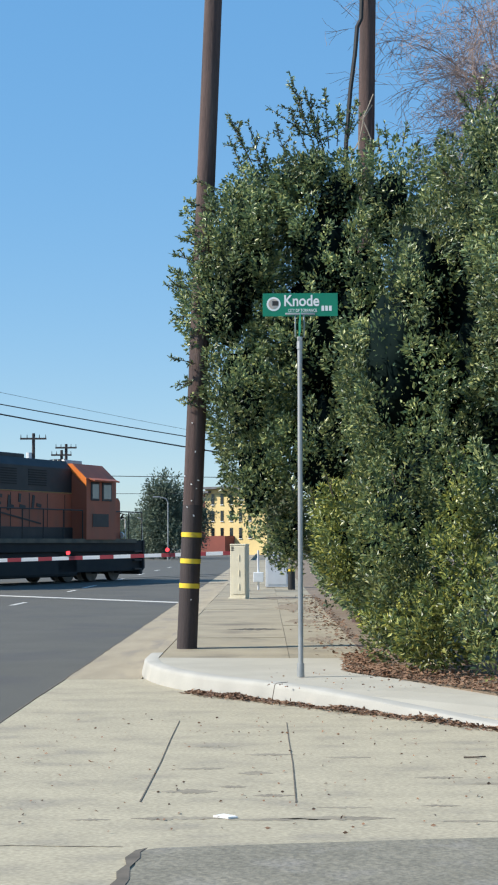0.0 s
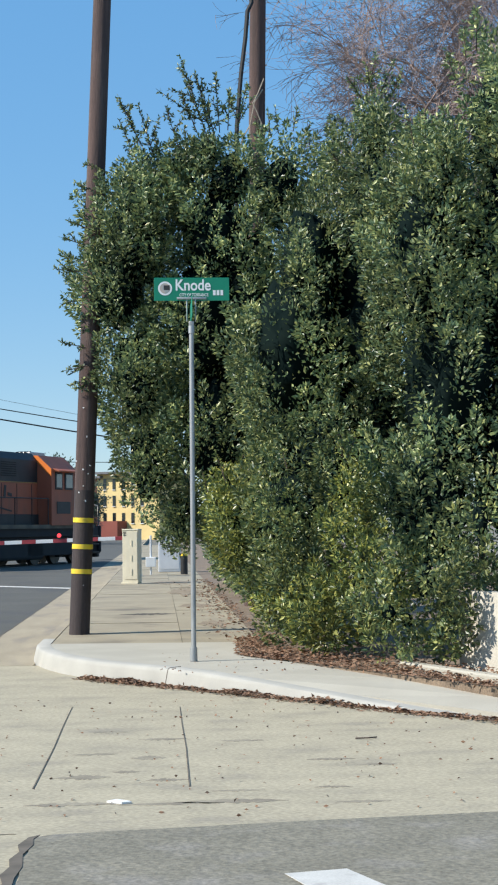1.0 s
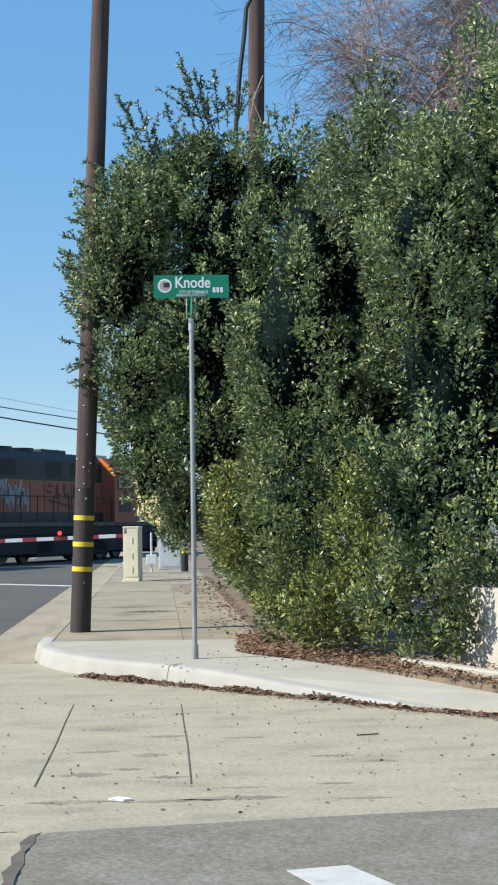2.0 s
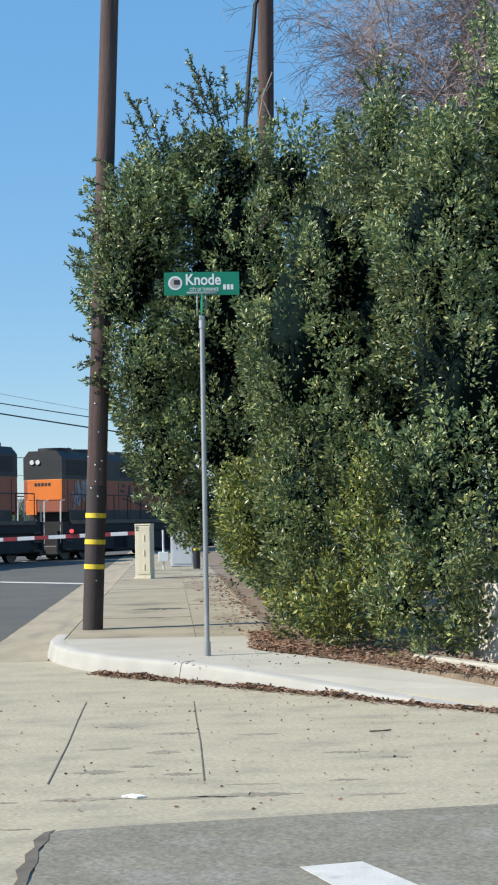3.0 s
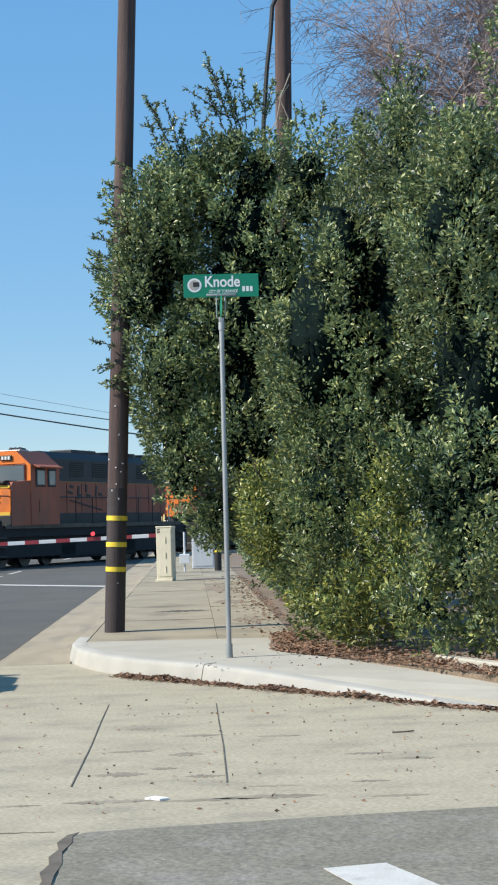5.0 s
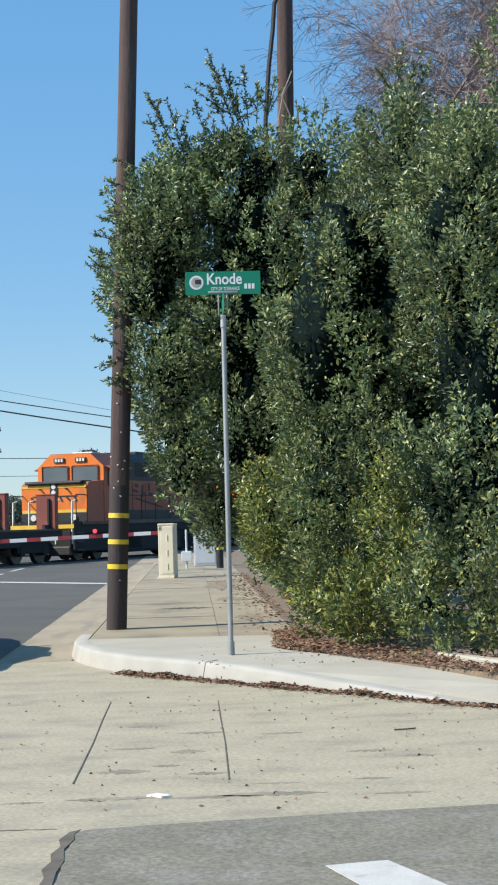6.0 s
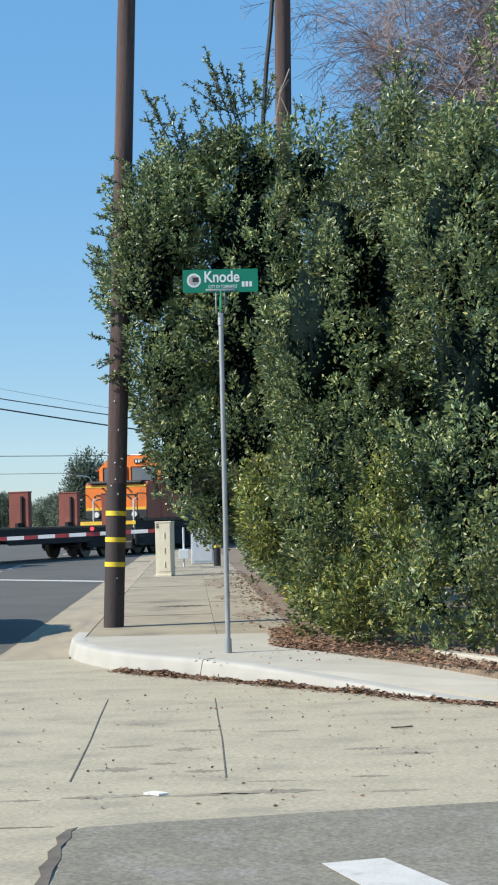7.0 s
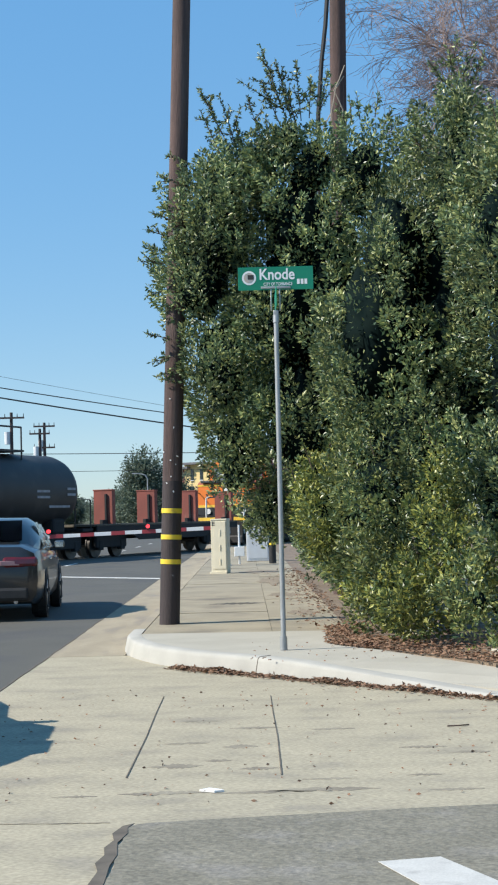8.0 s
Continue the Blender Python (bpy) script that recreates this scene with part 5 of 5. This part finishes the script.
def kerb_foot(rng):
    line = kerb_line()[15:]
    k = rng.integers(0, len(line) - 1)
    t = rng.random()
    x, y = (line[k][i] + (line[k + 1][i] - line[k][i]) * t for i in (0, 1))
    o = abs(rng.normal()) * 0.075
    heap = max(0.0, noise.noise(Vector((x * 2.2, y * 2.2, 3))) + 0.25)
    return (x - o * 0.7, y - o * 0.8 - 0.01, 0.010 + rng.random() * 0.06 * heap)


loose_leaves("leaf_litter", 5200, bed_edge, "dry red-brown fallen leaves along the bed", 5)
loose_leaves("leaf_litter", 4800, kerb_foot, "dry red-brown leaves gathered along the kerb foot", 6, 0.045)
loose_leaves("leaf_litter", 450, lambda r: (r.uniform(-1.9, 2.6), r.uniform(7.6, 13.0), 0.012) if r.random() < 0.82 else (r.uniform(0.0, 1.6), r.uniform(13.4, 15.5), 0.178), "scattered dry leaves on the concrete", 7, 0.026, 0.2)
loose_leaves("leaf_litter", 900, lambda r: (1.25 - abs(r.normal()) * 0.28, r.uniform(17.2, 38), 0.178), "dark fallen leaves on the pavement under the hedge", 8, 0.06)

PAPER = material("white_paper", (0.75, 0.75, 0.73), (0.68, 0.68, 0.66), 0.8, scale=20.0)
bm = bmesh.new()
slab(bm, [(-0.28, 8.11), (-0.23, 8.16), (-0.18, 8.12), (-0.15, 8.08), (-0.20, 8.06)], 0.006, 0.016)
tagged(mesh_object("paper_scrap", bm, PAPER), "crumpled scrap of white paper on the concrete", "litter")
bm = bmesh.new()
rod(bm, [Vector((1.31, 10.29, 0.012)), Vector((1.40, 10.28, 0.015)), Vector((1.46, 10.33, 0.012))], 0.0055, 6)
tagged(mesh_object("twig", bm, BARK), "dry brown twig lying on the concrete", "twig")


def stain(x, y, w, d, seed, mat, z=0.0055):
    rng = random.Random(seed)
    n = 22
    top = [(x + (i / n - 0.5) * w, y + d * (0.3 + 0.5 * rng.random()) * math.sin(math.pi * (i + 0.2) / (n + 0.4))) for i in range(n + 1)]
    low = [(px, y - d * (0.1 + 0.5 * rng.random()) * math.sin(math.pi * (i + 0.2) / (n + 0.4))) for i, (px, _) in list(enumerate(top))[::-1]]
    flat_mark("stain", top + low, z, mat, "dark tyre-rubbed stain on the concrete", "stain")


for k, (x, y, w, d) in enumerate(((0.36, 8.07, 0.62, 0.06), (-0.46, 8.08, 0.50, 0.06), (0.06, 8.04, 0.55, 0.035), (-0.45, 8.95, 0.34, 0.08), (-0.20, 9.12, 0.16, 0.05), (0.04, 8.80, 0.24, 0.05), (-0.07, 9.65, 0.22, 0.08), (-0.42, 9.85, 0.30, 0.05), (0.02, 10.5, 0.34, 0.06), (-0.35, 10.9, 0.3, 0.06), (-0.93, 8.05, 0.24, 0.03), (1.05, 7.98, 0.30, 0.035), (1.30, 9.2, 0.25, 0.05), (0.55, 10.35, 0.30, 0.05), (1.05, 9.45, 0.3, 0.05), (0.95, 8.45, 0.22, 0.03), (0.42, 8.40, 0.3, 0.03))):
    stain(x, y, w, d * 1.9, k, STAIN)
SMEAR = material("tar_smear", (0.06, 0.052, 0.042), (0.10, 0.088, 0.068), 0.9, scale=5.0, fine=0.2)
DIRT = material("pavement_dirt", (0.21, 0.165, 0.115), (0.28, 0.23, 0.165), 0.95, scale=4.0, fine=0.3, bump=0.3)
stain(-0.16, 22.8, 0.82, 0.42, 31, SMEAR, 0.1748)
for k, (x, y, w, d) in enumerate(((0.55, 30.5, 0.75, 3.6), (0.62, 25.0, 0.6, 1.6), (0.35, 36.0, 1.1, 2.2), (0.72, 20.3, 0.42, 1.2))):
    stain(x, y, w, d, 40 + k, DIRT, 0.1752)

# White planter kerb and wall at the side street
bm = bmesh.new()
sweep(bm, [(2.12, 13.55), (2.35, 12.95), (2.62, 12.25), (3.5, 10.4)], [(0.0, 0.10), (0.0, 0.215), (0.015, 0.23), (0.11, 0.23), (0.11, 0.10)])
tagged(mesh_object("planter_kerb", bm, NEW_CONCRETE), "low pale concrete edging of the planting bed", "kerb", kind="structure")
WALL_WHITE = material("rough_white_wall", (0.54, 0.51, 0.44), (0.45, 0.42, 0.36), 0.9, scale=3.0, fine=0.08, bump=0.4, bump_scale=35, stain=(0.40, 0.36, 0.29), stain_scale=2.0)
bm = bmesh.new()
sweep(bm, [(2.66, 13.5), (2.9, 13.0), (4.1, 10.8)], [(0.0, 0.1), (0.0, 0.85), (0.15, 0.85), (0.15, 0.1)])
tagged(mesh_object("garden_wall", bm, WALL_WHITE), "low rough white wall behind the shrubs", "wall", kind="structure")

# Distance
YELLOW_WALL = material("yellow_render", (0.72, 0.56, 0.26), (0.66, 0.50, 0.23), 0.9, scale=0.5, fine=0.05)
RED_WALL = material("red_render", (0.25, 0.075, 0.055), (0.21, 0.065, 0.05), 0.9, scale=0.5, fine=0.05)
ROOF_GREY = material("grey_roof", (0.16, 0.16, 0.17), (0.12, 0.12, 0.13), 0.9, scale=1.0)


def apartment_building():
    root = empty("apartment_building", pose(-9.2, 215.0, 0, 0, 0, -30), "three-storey yellow and red rendered building", "building")
    bm = bmesh.new()
    box(bm, (5.9, 5, 4.6), (10.0, 10, 9.2))
    wall = part("wall", bm, YELLOW_WALL, root)
    bm = bmesh.new()
    box(bm, (0.45, 4.6, 4.3), (0.8, 9, 8.6))
    part("side_wing", bm, RED_WALL, root, "red rendered wing")
    bm = bmesh.new()
    box(bm, (3.2, -1.0, 1.3), (5.0, 3.0, 2.6))
    part("shop_front", bm, RED_WALL, root, "low red shop front")
    for x0, w, z in ((4.0, 6.4, 9.3), (0.6, 2.6, 8.75), (9.3, 5.2, 9.1)):
        bm = bmesh.new()
        box(bm, (x0, 4.6, z), (w, 11, 0.3))
        part("roof", bm, ROOF_GREY, root)
    for zz in (3.0, 5.4, 7.7):
        for x in (2.2, 3.7, 5.2, 6.7, 8.2):
            bm = bmesh.new()
            box(bm, (x, -0.02, zz), (0.46, 0.1, 1.45))
            win = part("window", bm, GLASS, root)
            bm = bmesh.new()
            box(bm, (x, -0.06, zz - 0.77), (0.55, 0.16, 0.08))
            part("sill", bm, WHITE, win)


apartment_building()


def far_tree(x, y, height, width, seed, label):
    root = empty("street_tree", pose(0, 0, 0), label, "tree", "far street trees")
    rng = random.Random(seed)
    bm = bmesh.new()
    tube(bm, (x, y, -0.1), (x, y, height * 0.5), width * 0.05, width * 0.03, 8)
    part("trunk", bm, BARK, root)
    blobs = []
    for k in range(9):
        a, q = rng.uniform(0, 6.28), rng.uniform(0.0, 0.33)
        z = rng.uniform(0.30, 0.82)
        s = rng.uniform(0.18, 0.30) * (1.15 - abs(z - 0.5))
        blobs.append((x + math.cos(a) * q * width, y + math.sin(a) * q * width, z * height, s * width, s * width, s * height * 0.8))
    crown("crown", blobs, FAR_LEAF, root, seed, leaf=0.30, per_m2=26, each=5, core=0.78, gap=-0.5, lift=0.3)


for x, y, h, w, s in ((-9.9, 150, 7.8, 4.6, 21), (-11.6, 158, 4.6, 3.6, 22), (-8.0, 165, 6.4, 4.0, 23), (-27.0, 120, 5.2, 6.0, 24), (-33.0, 140, 6.0, 7.0, 25), (-20.0, 230, 5.2, 8.0, 26), (-29.0, 240, 5.6, 9.0, 27), (-16.0, 210, 4.6, 6.0, 28), (-43, 230, 6.5, 10.0, 29)):
    far_tree(x, y, h, w, s, "dark green rounded street tree beyond the crossing")


def far_pole(x, y, height, arms, label):
    wood = TAR
    root = empty("utility_pole", pose(x, y, -0.1), label, "utility pole", "far utility poles")
    bm = bmesh.new()
    tube(bm, (0, 0, 0), (0, 0, height), 0.16, 0.11, 10)
    part("shaft", bm, wood, root)
    for z, w in arms:
        bm = bmesh.new()
        box(bm, (0, -0.14, z), (w, 0.1, 0.13))
        arm = part("crossarm", bm, wood, root)
        for k in range(5):
            bm = bmesh.new()
            tube(bm, ((k / 4 - 0.5) * w * 0.94, -0.14, z + 0.06), ((k / 4 - 0.5) * w * 0.94, -0.14, z + 0.3), 0.035, 0.02, 8)
            part("insulator", bm, DARK_STEEL, arm)
    bm = bmesh.new()
    tube(bm, (-0.3, 0, height - 2.3), (-0.3, 0, height - 1.4), 0.22, seg=12)
    part("transformer", bm, GREY_PAINT, root)


far_pole(-22.0, 45.1, 9.6, ((8.5, 1.9),), "dark wooden utility pole carrying the cables")
far_pole(3.0, 62.1, 5.2, ((4.9, 1.4),), "short wooden utility pole carrying the cables")
far_pole(-40.0, 130.1, 8.3, ((8.0, 1.6),), "dark wooden utility pole carrying the cables")
far_pole(12.0, 130.1, 7.4, ((7.0, 1.6),), "dark wooden utility pole carrying the cables")
far_pole(-16.7, 110, 9.6, ((9.2, 1.9),), "dark wooden utility pole with a crossarm")
far_pole(-16.0, 120, 9.0, ((8.6, 1.6),), "dark wooden utility pole with a crossarm")
far_pole(-15.9, 122, 9.6, ((9.3, 1.7), (7.6, 1.7)), "dark wooden utility pole with two crossarms")


def street_lamp():
    root = empty("street_lamp", pose(-8.9, 140, 0), "grey street lamp with a bent arm", "street lamp")
    bm = bmesh.new()
    rod(bm, [(0, 0, -0.1), (0, 0, 5.3), (-0.2, 0, 5.65), (-0.8, 0, 5.8)], 0.05, 8)
    part("column", bm, STEEL, root)
    bm = bmesh.new()
    box(bm, (-1.1, 0, 5.8), (0.6, 0.22, 0.12), 0.03)
    part("lantern", bm, STEEL, root)


street_lamp()
bm = bmesh.new()
slab(bm, [(-60, 118), (-14.3, 118), (-14.3, 330), (-60, 330)], -0.1, 0.12)
tagged(mesh_object("verge", bm, DRY_GROUND), "dry verge beyond the crossing", "ground", kind="structure")


# Cars in the lane
CAR_PAINT = material("grey_car_paint", (0.026, 0.027, 0.029), (0.031, 0.032, 0.034), 0.38, 0.3, scale=2.0, coat=0.6)
# Blue-grey base colour imitates the sky mirrored in the car's windows.
CAR_GLASS = material("car_glass", (0.035, 0.045, 0.062), (0.045, 0.056, 0.075), 0.05, scale=2.0, spec=0.9)
TYRE = material("tyre", (0.016, 0.016, 0.017), (0.022, 0.022, 0.022), 0.85, scale=9.0)
ALLOY = material("alloy_rim", (0.42, 0.43, 0.44), (0.35, 0.36, 0.37), 0.3, 0.9, scale=6.0)
CHROME = material("chrome", (0.7, 0.7, 0.7), (0.65, 0.65, 0.65), 0.12, 1.0, scale=6.0)
TAIL_RED = material("tail_lamp_red", (0.15, 0.012, 0.016), (0.11, 0.010, 0.014), 0.12, scale=9.0, spec=0.8)
TAIL_CLEAR = material("tail_lamp_clear", (0.42, 0.22, 0.21), (0.34, 0.18, 0.17), 0.15, scale=9.0)
SEAT = material("pale_seat", (0.50, 0.47, 0.41), (0.44, 0.41, 0.36), 0.8, scale=6.0)


def loft(bm, rings):
    vs = [[bm.verts.new(p) for p in r] for r in rings]
    for a, b in zip(vs, vs[1:]):
        for i in range(len(a) - 1):
            bm.faces.new((a[i], a[i + 1], b[i + 1], b[i]))
        bm.faces.new((a[-1], a[0], b[0], b[-1]))
    bm.faces.new(vs[0])
    bm.faces.new(vs[-1][::-1])
    bmesh.ops.recalc_face_normals(bm, faces=bm.faces)
    return bm


def sedan():
    """A saloon car, heading +y, on the ground at z = 0, rear axle at y = 0."""
    root = empty("car", pose(0, 0, 0), "dark grey four-door saloon with red tail lamps", "car", "cars in the lane")

    def ring(y, w, low, belt, top):
        half = [(w * 0.88, low), (w * 0.97, low + 0.10), (w, low + 0.30), (w * 0.985, belt - 0.10), (w * 0.94, belt), (w * 0.72, top), (0.0, top + 0.015)]
        return [(x, y, z) for x, z in half] + [(-x, y, z) for x, z in half[-2::-1]]

    bm = bmesh.new()
    loft(bm, [ring(-1.08, 0.80, 0.34, 0.84, 0.93), ring(-1.02, 0.87, 0.27, 0.94, 1.03), ring(-0.85, 0.895, 0.23, 0.97, 1.06), ring(-0.4, 0.915, 0.21, 0.97, 1.07), ring(0.3, 0.92, 0.2, 0.95, 1.0),
              ring(1.3, 0.92, 0.2, 0.93, 0.97), ring(2.3, 0.915, 0.2, 0.91, 0.96), ring(3.0, 0.905, 0.21, 0.87, 0.95), ring(3.5, 0.87, 0.23, 0.78, 0.84), ring(3.75, 0.76, 0.3, 0.66, 0.72)])
    body = part("body", bm, CAR_PAINT, root, smooth=35)

    def hoop(y, w, base, wt, top):
        half = [(w, base), (w * 0.97, base + (top - base) * 0.45), (wt, top - 0.07), (wt * 0.86, top - 0.012), (0.0, top)]
        return [(x, y, z) for x, z in half] + [(-x, y, z) for x, z in half[-2::-1]]

    bm = bmesh.new()
    loft(bm, [hoop(-0.42, 0.78, 0.98, 0.62, 1.07), hoop(-0.05, 0.815, 0.96, 0.66, 1.27), hoop(0.35, 0.83, 0.94, 0.655, 1.405), hoop(0.95, 0.84, 0.92, 0.655, 1.455), hoop(1.5, 0.84, 0.92, 0.64, 1.43), hoop(2.0, 0.83, 0.90, 0.60, 1.24), hoop(2.45, 0.80, 0.90, 0.55, 0.99)])
    part("roof", bm, CAR_PAINT, root, smooth=40)
    bm = bmesh.new()
    q = [(-0.60, -0.43, 1.085), (0.60, -0.43, 1.085), (0.545, 0.24, 1.376), (-0.545, 0.24, 1.376)]
    bm.faces.new([bm.verts.new((x, y - 0.022, z + 0.03)) for x, y, z in q])
    bmesh.ops.solidify(bm, geom=bm.faces, thickness=0.008)
    part("rear_window", bm, CAR_GLASS, root)
    for s in (-1, 1):
        for y0, y1, z1 in ((0.30, 0.98, 1.375), (1.06, 1.92, 1.345)):
            bm = bmesh.new()
            q = [(0.848, y0, 1.0), (0.848, y1 + (0.12 if y1 > 1.5 else 0), 1.0), (0.70, y1 - (0.28 if y1 > 1.5 else 0), z1), (0.70, y0 + (0.16 if y0 < 0.5 else 0), z1)]
            bm.faces.new([bm.verts.new((s * (x + 0.012), y, z)) for x, y, z in q])
            bmesh.ops.solidify(bm, geom=bm.faces, thickness=0.01)
            part("side_window", bm, CAR_GLASS, root)
        bm = bmesh.new()
        box(bm, (s * 0.868, 1.05, 0.985), (0.02, 1.9, 0.022), 0.004)
        part("window_trim", bm, CHROME, root)
        for y in (0.62, 1.62):
            bm = bmesh.new()
            box(bm, (s * 0.93, y, 0.83), (0.03, 0.20, 0.028), 0.008)
            part("door_handle", bm, CHROME, root)
        bm = bmesh.new()
        box(bm, (s * 0.98, 1.98, 1.02), (0.16, 0.10, 0.12), 0.035)
        box(bm, (s * 0.89, 2.04, 0.98), (0.1, 0.05, 0.05), 0.01)
        mirror = part("mirror", bm, CAR_PAINT, root, smooth=40)
        bm = bmesh.new()
        box(bm, (s * 0.98, 1.927, 1.02), (0.13, 0.006, 0.09), 0.002)
        part("mirror_glass", bm, CHROME, mirror)
        bm = bmesh.new()
        box(bm, (s * 0.62, -1.045, 0.82), (0.50, 0.14, 0.14), 0.04, turn=pose(0, 0, 0, -8, 0, s * 10))
        lamp = part("tail_lamp", bm, TAIL_RED, root, "red tail lamp wrapping the corner")
        bm = bmesh.new()
        box(bm, (s * 0.48, -1.13, 0.81), (0.28, 0.03, 0.07), 0.01, turn=pose(0, 0, 0, -8, 0, s * 12))
        part("reverse_lamp", bm, TAIL_CLEAR, lamp)
        bm = bmesh.new()
        box(bm, (s * 0.62, -1.06, 0.40), (0.22, 0.03, 0.05), 0.01)
        part("reflector", bm, TAIL_RED, root)
        bm = bmesh.new()
        tube(bm, (s * 0.55, -1.06, 0.27), (s * 0.55, -0.95, 0.27), 0.03, seg=14)
        part("exhaust_tip", bm, CHROME, root)
        for y in (0.0, 2.78):
            bm = bmesh.new()
            tube(bm, (s * 0.80, y, 0.335), (s * 0.924, y, 0.335), 0.375, 0.365, seg=28)
            part("wheel_arch", bm, BLACK, root)
            bm = bmesh.new()
            tube(bm, (s * 0.70, y, 0.325), (s * 0.930, y, 0.325), 0.325, seg=32)
            bmesh.ops.bevel(bm, geom=[e for e in bm.edges if len(e.link_faces) == 2 and any(len(f.verts) > 8 for f in e.link_faces)], offset=0.03, segments=2, affect="EDGES")
            wheel = part("wheel", bm, TYRE, root, smooth=40)
            bm = bmesh.new()
            tube(bm, (s * 0.90, y, 0.325), (s * 0.936, y, 0.325), 0.225, 0.21, seg=28)
            part("rim", bm, ALLOY, wheel)
            for k in range(5):
                bm = bmesh.new()
                a = k * 2 * math.pi / 5
                box(bm, (s * 0.938, y + 0.12 * math.sin(a), 0.325 + 0.12 * math.cos(a)), (0.02, 0.05, 0.2), 0.006, turn=pose(0, 0, 0, -math.degrees(a), 0, 0))
                part("spoke", bm, DARK_STEEL, wheel)
    bm = bmesh.new()
    box(bm, (0, -1.10, 0.83), (0.9, 0.02, 0.03), 0.006)
    part("boot_trim", bm, CHROME, root)
    bm = bmesh.new()
    box(bm, (0, -1.095, 0.66), (0.34, 0.02, 0.16), 0.006)
    plate = part("number_plate", bm, WHITE, root)
    bm = bmesh.new()
    for k in range(5):
        box(bm, (-0.11 + k * 0.055, -1.107, 0.66), (0.035, 0.004, 0.07))
    part("number_bars", bm, DARK_STEEL, plate)
    bm = bmesh.new()
    box(bm, (0, -1.03, 0.38), (1.5, 0.14, 0.20), 0.05)
    part("bumper", bm, BLACK, root)
    for x in (-0.34, 0.34):
        bm = bmesh.new()
        box(bm, (x, -0.16, 1.115), (0.24, 0.06, 0.14), 0.03)
        part("headrest", bm, SEAT, root)
    bm = bmesh.new()
    box(bm, (0.0, -0.30, 1.085), (1.1, 0.3, 0.02))
    part("parcel_shelf", bm, BLACK, root)
    return root


car_near = sedan()
car_near.scale = (1.03, 1.03, 1.06)
car_behind = copy_thing(car_near, pose(-3.7, -3, 0))
tagged(car_behind, "dark saloon following the other car in the lane")


def motions():
    """The train rolls through at an even pace; two cars drive up the lane."""
    line = pose(*TRACK_AT, 0, 0, 0, TRACK_TURN)
    for ob, middle, turn in ((loco_front, -6.55, 0), (loco_rear, -25.1, 180), (flat, -41.3, 0), (tank, -55.95, 0)):
        walk(ob, [(t, line @ pose(middle + SPEED * t, 0, 0.02, 0, 0, turn)) for t in (0.0, 2.0, 4.0, 6.0, 8.0)])
    for ob, x, back in ((car_near, -4.04, 0.72), (car_behind, -3.70, -14.2)):
        walk(ob, [(t, pose(x, y + back, 0.004, 0, 0, 3.0)) for t, y in ((0.0, -3.6), (2.0, 2.9), (4.0, 9.2), (5.8, 14.8), (6.5, 17.2), (7.0, 18.9), (7.5, 20.85), (8.0, 22.95))])


motions()
